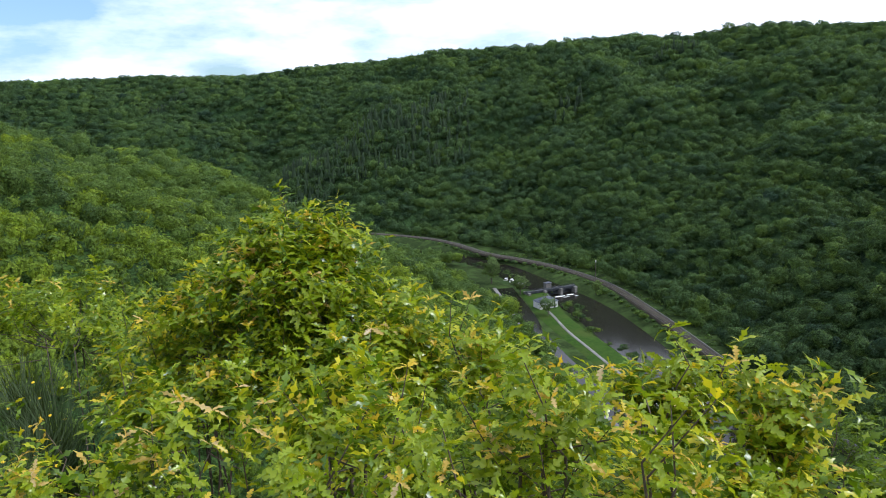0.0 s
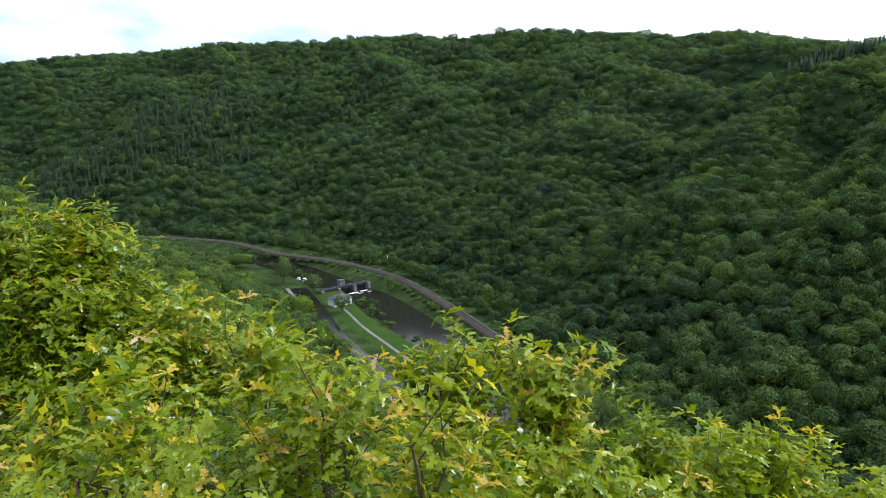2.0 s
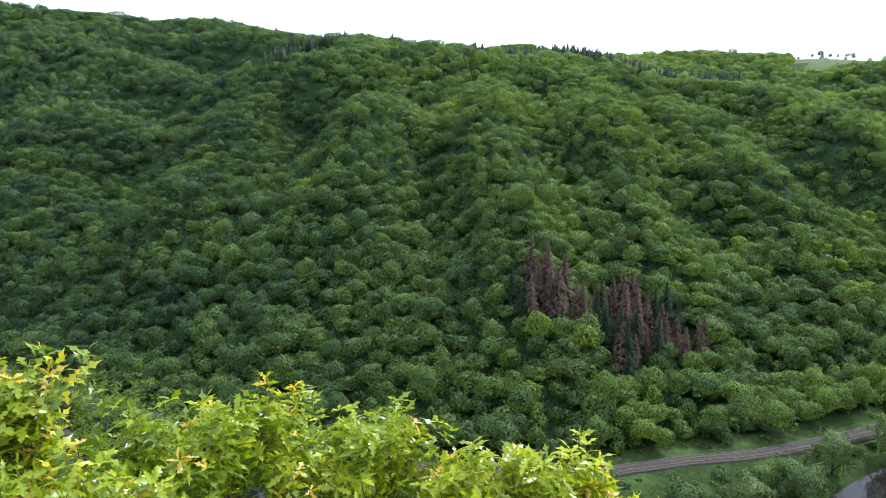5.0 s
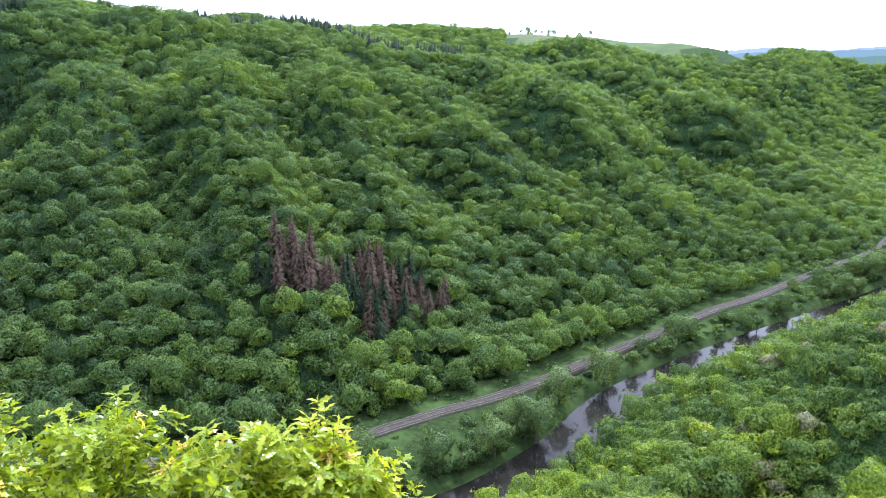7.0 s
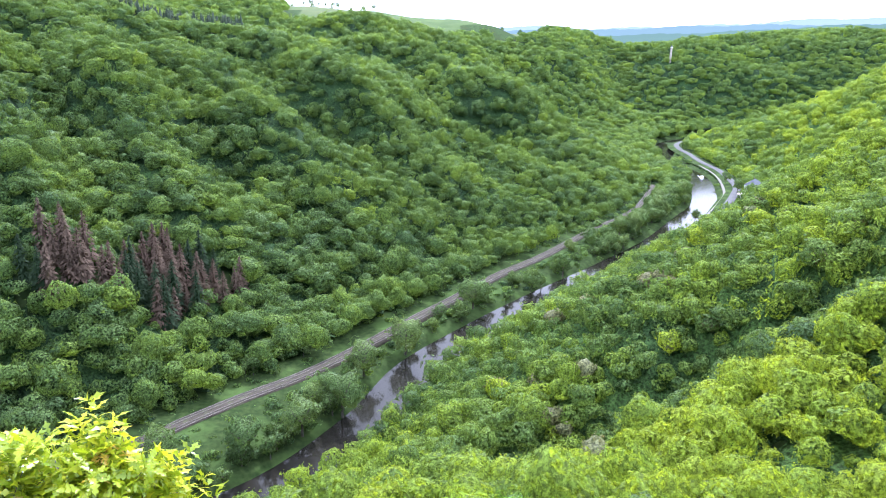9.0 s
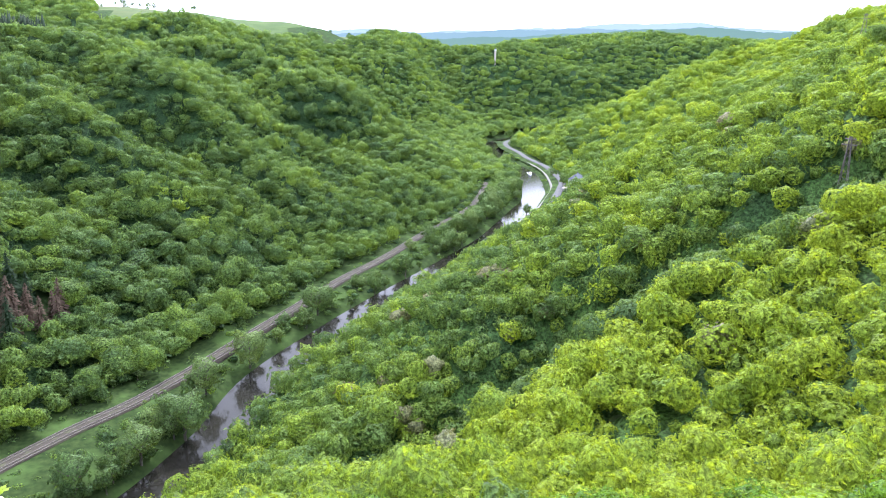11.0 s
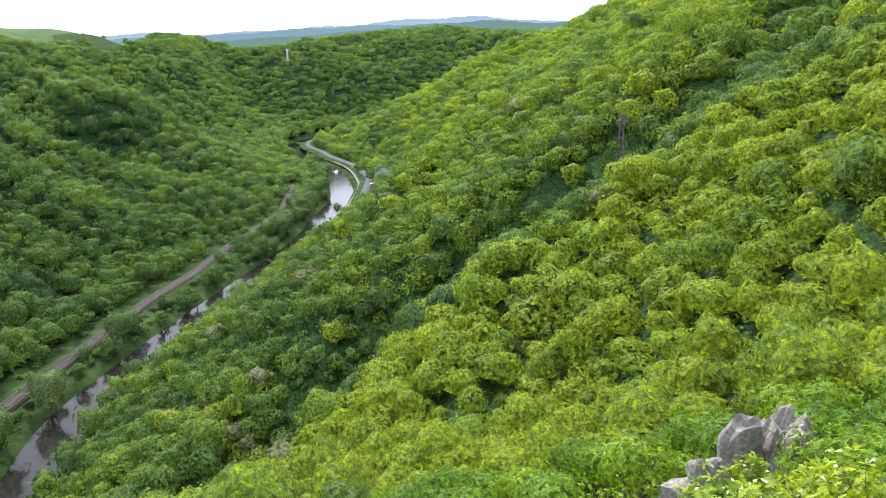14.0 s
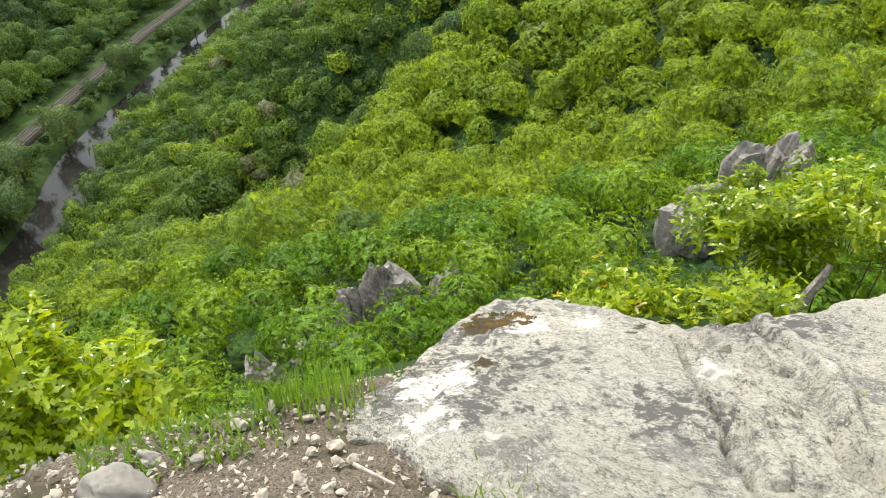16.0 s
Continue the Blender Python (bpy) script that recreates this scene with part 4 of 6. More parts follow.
off = np.where(g.uniform(size=len(i)) < 0.8, g.uniform(np.where(RIV_U[i] > 19, 17, np.where(RIV_U[i] < 10, 27, 13)), 62, len(i)), -g.uniform(11.5, 15, len(i)) - 5 * (RIV_U[i] > 19))
sx = RIV[i, 0] - RIV_T[i, 1] * off + g.normal(0, 3, len(i))
sy = RIV[i, 1] + RIV_T[i, 0] * off + g.normal(0, 3, len(i))
ok = (line_distance(RAILS, sx, sy) > 6.5) & (line_distance(ROADS, sx, sy) > 6) & (line_distance(PATHS, sx, sy) > 4) & (line_distance(ISLE, sx, sy) > 10) & (from_river(sx, sy)[0] > -20)
clumped = waves(sx, sy, 38, 91) + g.normal(0, 0.35, len(i)) > -0.05
sx, sy = sx[ok & clumped], sy[ok & clumped]
j = g.randint(1, len(RAILS) - 1, size=1700)
track = RAILS[j + 1] - RAILS[j - 1]
track /= np.linalg.norm(track, axis=1, keepdims=True)
beside = np.where(g.uniform(size=len(j)) < 0.7, -1, 1) * g.uniform(np.where((RAILS[j, 1] > 250) | (RAILS[j, 0] > 470), 4.2, 5.5), 8.5, len(j))
bx, by = RAILS[j, 0] - track[:, 1] * beside, RAILS[j, 1] + track[:, 0] * beside
near = waves(bx, by, 45, 17) + g.normal(0, 0.4, len(j)) > np.where((by > 250) | (bx > 470), -1.5, np.where(by > 120, -0.5, 0.0))
sx, sy = np.append(sx, bx[near]), np.append(sy, by[near])
sr = g.uniform(0.8, 3.0, len(sx)) * np.where((sx > 470) & (line_distance(RAILS, sx, sy) < 9), 1.5, np.where(line_distance(RAILS, sx, sy) < 8, 0.7, 1.0))
plant_all("bank_scrub", T_FAR, np.column_stack([sx, sy, 2.4 + sr * 0.5]), sr * 1.25, sr, np.clip(g.normal(0.30, 0.12, len(sx)), 0, 0.7), MAT_FOREST, "bushes and tall herbs along the river bank", "bushes")
# trees by the weir and the lonely ones along the road
for px, py, pz, sc in ((32, 516, 2.4, 2.3), (49.5, 484, 2.4, 1.75), (61, 430, 2.6, 1.5), (100, 478, 3.0, 1.1), (104, 488, 3.0, 0.8), (536, -202, 1.5, 1.2), (690, -285, 5, 1.2), (640, -276, 5, 1.5), (775, -262, 3, 1.6), (755, -240, 3, 1.5)):
    trees("tree", [kinds[int(px) % 4]], [(px, py, pz, sc, px)], "leafy green tree standing alone near the water", "tree", "")
drop_first(kinds)

# spruces, many of them brown and dead
g = np.random.RandomState(5)
SPRUCE = {m: [mesh_from("needles", *spruce_template(k, 420), m, False, np.full(426, 0.35)) for k in range(3)] for m in (MAT_DEAD, MAT_SPRUCE)}
def spruce_kind(mesh):
    t = new("spruce")
    bm = bmesh.new()
    bmesh.ops.create_cone(bm, segments=6, radius1=0.018, radius2=0.004, depth=1.0, cap_ends=True, matrix=pose(0, 0, 0.47))
    part("trunk", bm, MAT_BARK, t)
    under(new("needles", mesh), t)
    return t
x, y, _ = scatter(7.0, 31, 200, 420)
inside = spruce_ground(x, y)
x, y = x[inside], y[inside]
z = ground_height(x, y)[0]
kd, kg = [spruce_kind(m) for m in SPRUCE[MAT_DEAD]], [spruce_kind(m) for m in SPRUCE[MAT_SPRUCE]]
for i in range(len(x)):
    dead = waves(x[i], y[i], 45, 77) + g.normal(0, 0.4) > -0.3
    trees("spruce", kd if dead else kg, [(x[i], y[i], z[i] - 0.3, g.uniform(13, 23), g.uniform(0, 6))],
          "brown dead spruce among green trees" if dead else "dark green spruce beside dead brown ones", "spruce", "spruce stand")
drop_first(kd + kg)
# rows of dark conifers on the skyline
T_SPR = [spruce_template(50 + k, 26) for k in range(4)]
rows = []
for a0, a1, rr, n in ((41, 47, 640, 90), (50.5, 51.5, 640, 8), (56.5, 76, 690, 420), (8.5, 10.5, 880, 14), (-22, -19, 1250, 30), (14, 19, 960, 24), (-13, 2, 900, 420)):
    a = np.radians(g.uniform(a0, a1, n))
    q = rr + g.uniform(-14, 14, n) * (5 if rr == 900 else 1)
    if rr in (640, 690):             # these follow the near crest
        reach = np.arange(560, 741, 20.0)
        high = np.array([ground_height(np.sin(b) * reach, np.cos(b) * reach)[0] - EYE for b in a]) / reach
        q = reach[high.argmax(1)] + g.uniform(-6, 14, n)
    rows.append(np.column_stack([np.sin(a) * q, np.cos(a) * q]))
rows = np.vstack(rows)
rz = ground_height(rows[:, 0], rows[:, 1])[0]
hh = g.uniform(14, 21, len(rows))
plant_all("conifer_rows", T_SPR, np.column_stack([rows, rz]), hh * 1.7, hh, g.uniform(0.1, 0.5, len(rows)), MAT_SPRUCE, "dark conifers along the ridge", "conifers")
# lonely trees on the plateau meadow
g = np.random.RandomState(15)
FIELD = [mesh_from("crown", *crown_template(700 + k, 50, 0.3, low=-0.7), MAT_WILLOW) for k in range(3)]
kinds = [tree_parts("field_tree", 80 + k, FIELD[k], MAT_BARK, 9.0, 4.5) for k in range(3)]
places = []
for k in range(26):
    a, q = radians(g.uniform(79, 96.5)), g.uniform(1300, 1800)
    px, py = math.sin(a) * q, math.cos(a) * q
    places.append((px, py, float(ground_height(px, py)[0][0]) - 0.2, g.uniform(1.0, 1.7), g.uniform(0, 6)))
trees("field_tree", kinds, places, "small round tree standing in the meadow", "tree", "trees in the meadow")
drop_first(kinds)


# ---- works of man in the valley ----
def box(bm, m, size, bevel=0.0):
    """A box with its base's middle at the pose m, slightly bevelled."""
    r = bmesh.ops.create_cube(bm, size=1.0, matrix=m @ Matrix.Diagonal((*size, 1)) @ Matrix.Translation((0, 0, 0.5)))
    if bevel:
        e = {e for v in r["verts"] for e in v.link_edges}
        bmesh.ops.bevel(bm, geom=list(e), offset=bevel, segments=1, affect="EDGES")


def box_part(name, m, size, mat, parent, label="", bevel=0.05):
    bm = bmesh.new()
    box(bm, m, size, bevel)
    return part(name, bm, mat, parent, label)


def place(ob, x, y, z, turn=0.0):
    ob.matrix_basis = pose(x, y, z, 0, 0, turn)
    return ob


# rails and sleepers
for off in (-2.62, -1.18, 1.18, 2.62):
    under(new("rail", ribbon(RAILS, (off - 0.05, off - 0.04, off + 0.04, off + 0.05), (4.66, 4.84, 4.84, 4.66), "rail", MAT_STEEL)), railway, "worn steel rail")
fine, _ = spline(RAIL, 1.0)
fine = fine[(fine[:, 1] < 420) & (fine[:, 0] < 720)][::1]
ft = np.gradient(fine, axis=0)
ft /= np.linalg.norm(ft, axis=1, keepdims=True)
fl = np.column_stack([-ft[:, 1], ft[:, 0]])
vs = []
for off in (-1.9, 1.9):
    for a, b in ((-1.3, -0.13), (1.3, -0.13), (1.3, 0.13), (-1.3, 0.13)):
        vs.append(np.column_stack([fine + fl * (off + a) + ft * b, np.full(len(fine), 4.70)]))
vs = np.array(vs).reshape(2, 4, -1, 3).transpose(0, 2, 1, 3).reshape(-1, 3)
under(tagged(new("sleepers", mesh_from("sleepers", vs, np.arange(len(vs)).reshape(-1, 4), MAT_SLEEPER)), kind="stuff"), railway)
tagged(new("cable_trough", ribbon(RAILS[RAILS[:, 1] > 120], (3.9, 3.9, 4.15, 4.15), (3.9, 4.66, 4.66, 3.9), "cable_trough", MAT_CONCRETE)), "pale concrete edge beside the railway", "kerb", kind="structure")

# road and riverside path downstream
road = tagged(new("road", ribbon(ROADS, (-3.6, -3.0, 3.0, 3.6), (4.3, 5.1, 5.1, 4.3), "road", MAT_ASPHALT)), "narrow grey asphalt road along the river", "road", kind="structure")
path = tagged(new("path", ribbon(PATHS, (-1.3, -1.1, 1.1, 1.3), (3.2, 3.7, 3.7, 3.2), "path", MAT_GRAVEL)), "pale gravel riverside path", "path", kind="structure")
verge = tagged(new("verge", ribbon(ROADS, (-7, -4, 4, 11), (5.2, 4.8, 4.6, 3.2), "verge", MAT_GRASS)), "mown green verge between road and river", "grass", kind="structure")

# island with lawn, path and lock canal by the weir
lawn = tagged(new("lawn", ribbon(ISLE, (-9, -7, 8, 10), (2.2, 2.9, 2.9, 2.2), "lawn", MAT_LAWN)), "mown lawn on the island below the weir", "lawn", kind="structure")
walkway = tagged(new("walkway", ribbon(ISLE_PATH, (-1.0, -0.9, 0.9, 1.0), (2.8, 2.98, 2.98, 2.8), "walkway", MAT_CONCRETE)), "pale concrete path across the lawn", "path", kind="structure")
canal = tagged(new("canal", ribbon(CANAL, (-6, 0, 6), (2.62, 2.62, 2.62), "canal", MAT_WATER)), "dark water of the lock canal", "canal", kind="structure")
quay = tagged(new("quay", ribbon(CANAL, (-8.5, -6.4, -6, -6), (3.2, 3.3, 3.3, 1.5), "quay", MAT_CONCRETE)), "concrete quay of the lock canal", "quay", kind="structure")

weir = place(new("weir"), 71, 489, 0, 26)
tagged(weir, "dark steel and concrete weir across the river", "weir")
box_part("deck", pose(0, 0, 4.3), (40, 2.2, 0.5), MAT_DARKSTEEL, weir)
box_part("girder", pose(0, -1.2, 3.2), (40, 0.4, 1.5), MAT_DARKSTEEL, weir)
for k, px in enumerate((-19, -6, 7, 19)):
    box_part("pier", pose(px, 0, -1.5), (2.0, 7.0, 5.8), MAT_CONCRETE, weir)
for px in (-12.5, 0.5, 13):
    box_part("gate", pose(px, 0.6, -0.5), (10.6, 0.5, 3.0), MAT_DARKSTEEL, weir)
for py in (-1.0, 1.0):
    bm = bmesh.new()
    for px in range(-20, 21, 2):
        box(bm, pose(px, py, 4.8), (0.08, 0.08, 1.1))
    for hz in (5.35, 5.85):
        box(bm, pose(0, py, hz), (40, 0.07, 0.07))
    part("handrail", bm, MAT_DARKSTEEL, weir)
hut = box_part("hut", pose(-1, 2.4, 3.5), (4.2, 3.4, 4.6), MAT_CONCRETE, weir, "grey concrete control hut")
box_part("roof", pose(-1, 2.4, 8.1), (4.8, 4.0, 0.4), MAT_SLATE, hut)
foam = tagged(new("foam"), "white foam where water falls over the weir", "foam")
for k, (px, py, l, w) in enumerate(((-8, -6, 7, 2.6), (3, -6.5, 9, 3.4), (12, -6, 7, 3.0), (6, -10, 5, 1.4), (14, -10.5, 4, 1.2))):
    bm = bmesh.new()
    bmesh.ops.create_icosphere(bm, subdivisions=3, radius=1)
    for v in bm.verts:
        v.co += Vector(noise.noise_vector(v.co * 2.3 + Vector((k * 7, 0, 0)))) * 0.35
        v.co = Vector((v.co.x * l / 2, v.co.y * w / 3, v.co.z * 0.10 + 0.0))
    part("patch", bm, MAT_FOAM, foam).location = (px, py, 0)
place(foam, 71, 489, 0, 26)


def house(name, x, y, z, turn, w, d, h, roof_h, wall_mat, roof_mat, label, win=3):
    """A plain house with a hipped roof, and windows and a door set into the walls."""
    hs = place(new(name), x, y, z, turn)
    tagged(hs, label, "house")
    bm = bmesh.new()
    box(bm, pose(0, 0, -1), (w, d, h + 1))
    part("wall", bm, wall_mat, hs)
    bm = bmesh.new()
    o = 0.5
    base = [bm.verts.new((sx * (w / 2 + o), sy * (d / 2 + o), h)) for sx, sy in ((-1, -1), (1, -1), (1, 1), (-1, 1))]
    low = [bm.verts.new((v.co.x, v.co.y, h - 0.2)) for v in base]
    r1, r2 = bm.verts.new((-(w - d) / 2 - 0.6, 0, h + roof_h)), bm.verts.new(((w - d) / 2 + 0.6, 0, h + roof_h))
    for f in ((base[0], base[1], r2, r1), (base[2], base[3], r1, r2), (base[1], base[2], r2), (base[3], base[0], r1)):
        bm.faces.new(f)
    for k in range(4):
        bm.faces.new((low[k], low[(k + 1) % 4], base[(k + 1) % 4], base[k]))
    roof = part("roof", bm, roof_mat, hs)
    box_part("chimney", pose(w * 0.15, 0.6, h + roof_h * 0.6), (0.7, 0.7, roof_h * 0.7), MAT_CONCRETE, roof)
    for sy in (-1, 1):
        for k in range(win):
            px = (k - (win - 1) / 2) * w / win
            wd = box_part("window", pose(px, sy * d / 2, h * 0.42), (1.2, 0.16, 1.5), MAT_WHITE, hs, "white-framed window")
            box_part("pane", pose(px, sy * (d / 2 + 0.03), h * 0.42 + 0.14), (0.96, 0.16, 1.22), MAT_GLASS, wd)
    box_part("door", pose(w * 0.32, -d / 2, 0), (1.1, 0.2, 2.1), MAT_DARKSTEEL, hs)
    return hs


house("lock_house", 62, 449, 2.6, 26, 13, 8, 4.6, 2.6, MAT_WHITE, MAT_SLATE, "white lock house with a dark slate roof on the island")
house("inn", 648, -293, 5.4, -42, 18, 10, 6, 4.5, MAT_WHITE, MAT_SLATE, "house with a blue-grey slate roof beside the road", 5)
shed = place(new("terrace_shelter"), 620, -271, 5.2, -42)
tagged(shed, "open terrace shelter with a pale pinkish roof by the road", "shelter")
box_part("roof", pose(0, 0, 2.8), (13, 4.5, 0.3), MAT_PINK, shed)
for sx in (-6, -2, 2, 6):
    for sy in (-1.9, 1.9):
        box_part("post", pose(sx, sy, -0.5), (0.2, 0.2, 3.3), MAT_WHITE, shed)

mast = place(new("signal_mast"), 107, 514, 4.0)
tagged(mast, "tall slim steel mast beside the railway", "mast")
bm = bmesh.new()
bmesh.ops.create_cone(bm, segments=8, radius1=0.28, radius2=0.16, depth=14, cap_ends=True, matrix=pose(0, 0, 7))
part("pole", bm, MAT_STEEL, mast)
box_part("cabinet", pose(0.3, 0, 0), (0.9, 0.6, 1.6), MAT_CONCRETE, mast)
bm = bmesh.new()
bmesh.ops.create_cone(bm, segments=8, radius1=0.3, radius2=0.3, depth=1.6, cap_ends=True, matrix=pose(0, 0, 13.6))
part("antenna", bm, MAT_WHITE, mast)


def boat(name, x, y, turn, length, label):
    b = place(new(name), x, y, 0.0, turn)
    tagged(b, label, "boat")
    bm = bmesh.new()
    n = 10
    rings = []
    for k in range(n + 1):
        t = k / n
        half = 0.17 * length * (1 - max(0, (t - 0.55) / 0.45) ** 2 * 0.97)
        px = (t - 0.5) * length
        rings.append([bm.verts.new(c) for c in ((px, -half, 0.9 + 0.25 * t), (px, -half * 0.8, -0.3), (px, half * 0.8, -0.3), (px, half, 0.9 + 0.25 * t))])
    for p, q in zip(rings, rings[1:]):
        for k in range(4):
            bm.faces.new((p[k], p[(k + 1) % 4], q[(k + 1) % 4], q[k]))
    bm.faces.new(rings[0])
    part("hull", bm, MAT_WHITE, b)
    cab = box_part("cabin", pose(-length * 0.08, 0, 0.9), (length * 0.5, length * 0.26, 1.5), MAT_WHITE, b)
    box_part("window", pose(-length * 0.08, 0, 1.5), (length * 0.51, length * 0.265, 0.5), MAT_GLASS, cab)
    return b


boat("motor_boat", 732, -277, 160, 10.5, "white cabin boat under way on the river")
wake = tagged(new("wake"), "pale wake behind the boat", "wake")
for sy in (-1, 1):
    bm = bmesh.new()
    bmesh.ops.create_grid(bm, x_segments=24, y_segments=2, size=1)
    for v in bm.verts:
        along = (v.co.x + 1) / 2
        v.co = Vector((4 + along * 15, sy * (0.9 + along * 1.7) + v.co.y * (0.16 + along * 0.2) + 0.3 * noise.noise(v.co * 5), 0.05 + 0.06 * noise.noise(v.co * 9)))
    part("wave", bm, MAT_FOAM, wake)
place(wake, 732, -277, 0, -16)
for k, (px, py) in enumerate(((36, 524), (40, 521), (44.5, 517.5), (48, 513))):
    boat("moored_boat", px + 8, py + 8, 60, 6.0, "small white boat moored above the weir")


def lattice_pylon(x, y, base, height, wide, label):
    p = place(new("power_pylon"), x, y, base, 35)
    tagged(p, label, "power pylon")
    bm = bmesh.new()
    def strut(a, b, r):
        a, b = Vector(a), Vector(b)
        m = Matrix.Translation(a) @ (b - a).to_track_quat("Z", "Y").to_matrix().to_4x4()
        box(bm, m, (r, r, (b - a).length))
    w = lambda t: wide * (1 - 0.8 * t) / 2
    for sx, sy in ((-1, -1), (1, -1), (1, 1), (-1, 1)):
        strut((sx * w(0), sy * w(0), 0), (sx * w(1), sy * w(1), height), 0.16)
    for k in range(8):
        t0, t1 = k / 8, (k + 1) / 8
        for (ax, ay), (bx, by) in (((-1, -1), (1, -1)), ((1, -1), (1, 1)), ((1, 1), (-1, 1)), ((-1, 1), (-1, -1))):
            strut((ax * w(t0), ay * w(t0), height * t0), (bx * w(t1), by * w(t1), height * t1), 0.09)
    part("tower", bm, MAT_STEEL, p)
    for hz, arm in ((0.86, 0.22), (0.95, 0.16)):
        box_part("crossarm", pose(0, 0, height * hz), (height * arm, 0.3, 0.3), MAT_STEEL, p)
    return p


for px, py, tall, wide in ((480, -438, 30, 5.0), (161, -149, 17, 2.4)):
    lattice_pylon(px, py, float(ground_height(px, py)[0][0]) - 0.5, tall, wide, "grey lattice power pylon rising above the trees")

tx, ty = 1287, -406
tower = place(new("lookout_tower"), tx, ty, float(ground_height(tx, ty)[0][0]))
tagged(tower, "slim pale tower on the wooded hilltop", "tower")
bm = bmesh.new()
bmesh.ops.create_cone(bm, segments=12, radius1=1.9, radius2=1.6, depth=26, cap_ends=True, matrix=pose(0, 0, 13))
part("shaft", bm, MAT_PINK, tower)
bm = bmesh.new()
bmesh.ops.create_cone(bm, segments=12, radius1=2.3, radius2=2.3, depth=1.4, cap_ends=True, matrix=pose(0, 0, 26.7))
part("parapet", bm, MAT_WHITE, tower)
bm = bmesh.new()
bmesh.ops.create_cone(bm, segments=12, radius1=1.6, radius2=0.1, depth=4, cap_ends=True, matrix=pose(0, 0, 29.4))
part("spire", bm, MAT_SLATE, tower)


# ---- rocks on the slope ----
def split_block(seed, size, lean):
    """An angular block: flat broken faces, chipped edges and fine cracks."""
    g = random.Random(seed)
    planes = [(Vector((g.gauss(0, 1), g.gauss(0, 1), g.gauss(0, 1))).normalized(), g.uniform(0.5, 0.85)) for _ in range(13)]
    bm = bmesh.new()
    bmesh.ops.create_icosphere(bm, subdivisions=4, radius=1.0)
    off = Vector((seed * 3.7, seed * 1.3, 0))
    for v in bm.verts:
        n = v.co.normalized()
        reach = min([1.15] + [q / n.dot(p) for p, q in planes if n.dot(p) > 0.2])
        c = n * reach
        c += n * (0.05 * noise.fractal(c * 2.2 + off, 1.0, 2.0, 4) + 0.045 * noise.fractal(c * 7 + off, 0.7, 2.0, 4))
        c -= n * 0.09 * max(0.0, 1 - abs(noise.noise(Vector((c.x * 5, c.y * 5, c.z * 1.2)) + off)) * 9)
        v.co = Vector((c.x * size[0] + lean[0] * c.z * size[2], c.y * size[1] + lean[1] * c.z * size[2], c.z * size[2]))
    return bm


def crag(blocks, half, seed, label):
    """A weathered outcrop: split slabs side by side along a falling crest, standing on the slope."""
    g = random.Random(seed * 17)
    x0, y0, z0 = blocks[0]
    ob = tagged(place(new("crag"), x0, y0, EYE + z0), label, "rock", "crags on the slope")
    for k, (x, y, top) in enumerate(blocks):
        top -= 0.1 if half > 1.5 else 0.6
        deep = EYE + top - float(ground_height(x, y)[0][0]) + 0.5
        for side in (0, 1):
            wide = half * (g.uniform(0.95, 1.2) if side == 0 else g.uniform(0.5, 0.7))
            bm = split_block(seed * 20 + k * 2 + side, (wide, wide * g.uniform(0.75, 1.0), deep * 0.6), (g.uniform(-0.06, 0.06), g.uniform(-0.08, 0.04)))
            p = part("block", bm, MAT_ROCK, ob)
            p.data.polygons.foreach_set("use_smooth", [False] * len(p.data.polygons))
            p.location = (x - x0 + side * g.uniform(-0.5, 0.5), y - y0 + side * g.uniform(-0.7, 0.7), top - z0 - deep * 0.5 - side * g.uniform(0.2, 0.9))
            p.rotation_euler = (g.uniform(-0.28, 0.1), g.uniform(-0.25, 0.25), g.uniform(-0.9, 0.9))
    return ob


for k, (blocks, half) in enumerate(ROCKS):
    crag(blocks, half, k + 1, "weathered grey crag jutting out of the oak scrub")

# ---- the lookout ----
def slab_height(x, y):
    """The slab's tilted top, stepped along its joints."""
    return EYE - 1.665 - 0.403 * x + 0.186 * y


SLAB_EDGE = [(2.10, -0.98), (2.40, -1.11), (2.62, -1.42), (2.90, -1.82), (3.20, -2.30), (3.00, -2.44), (2.62, -2.66), (2.22, -2.80), (2.12, -3.00), (1.97, -3.40), (1.88, -3.85), (1.95, -4.6),
             (0.9, -4.9), (0.35, -3.6), (0.55, -2.2), (1.15, -1.35), (1.48, -1.16), (1.87, -1.09)]


def edge_distance(poly, x, y):
    """Distance from the outline, positive inside."""
    p = np.array(poly)
    q = np.roll(p, -1, axis=0)
    best, inside = np.full(x.shape, 1e9), np.zeros(x.shape, bool)
    for (ax, ay), (bx, by) in zip(p, q):
        t = np.clip(((x - ax) * (bx - ax) + (y - ay) * (by - ay)) / ((bx - ax) ** 2 + (by - ay) ** 2), 0, 1)
        best = np.minimum(best, np.hypot(x - ax - t * (bx - ax), y - ay - t * (by - ay)))
        cross = ((ay > y) != (by > y)) & (x < (bx - ax) * (y - ay) / (by - ay + 1e-12) + ax)
        inside ^= cross
    return np.where(inside, best, -best)


def rough(x, y, scale, octaves, seed):
    """Uneven relief from Blender's noise, about -1 to 1."""
    off = Vector((seed * 11.3, seed * 5.1, seed * 2.7))
    return np.array([noise.fractal(Vector((a * scale, b * scale, 0)) + off, 0.9, 2.1, octaves) for a, b in zip(x, y)])


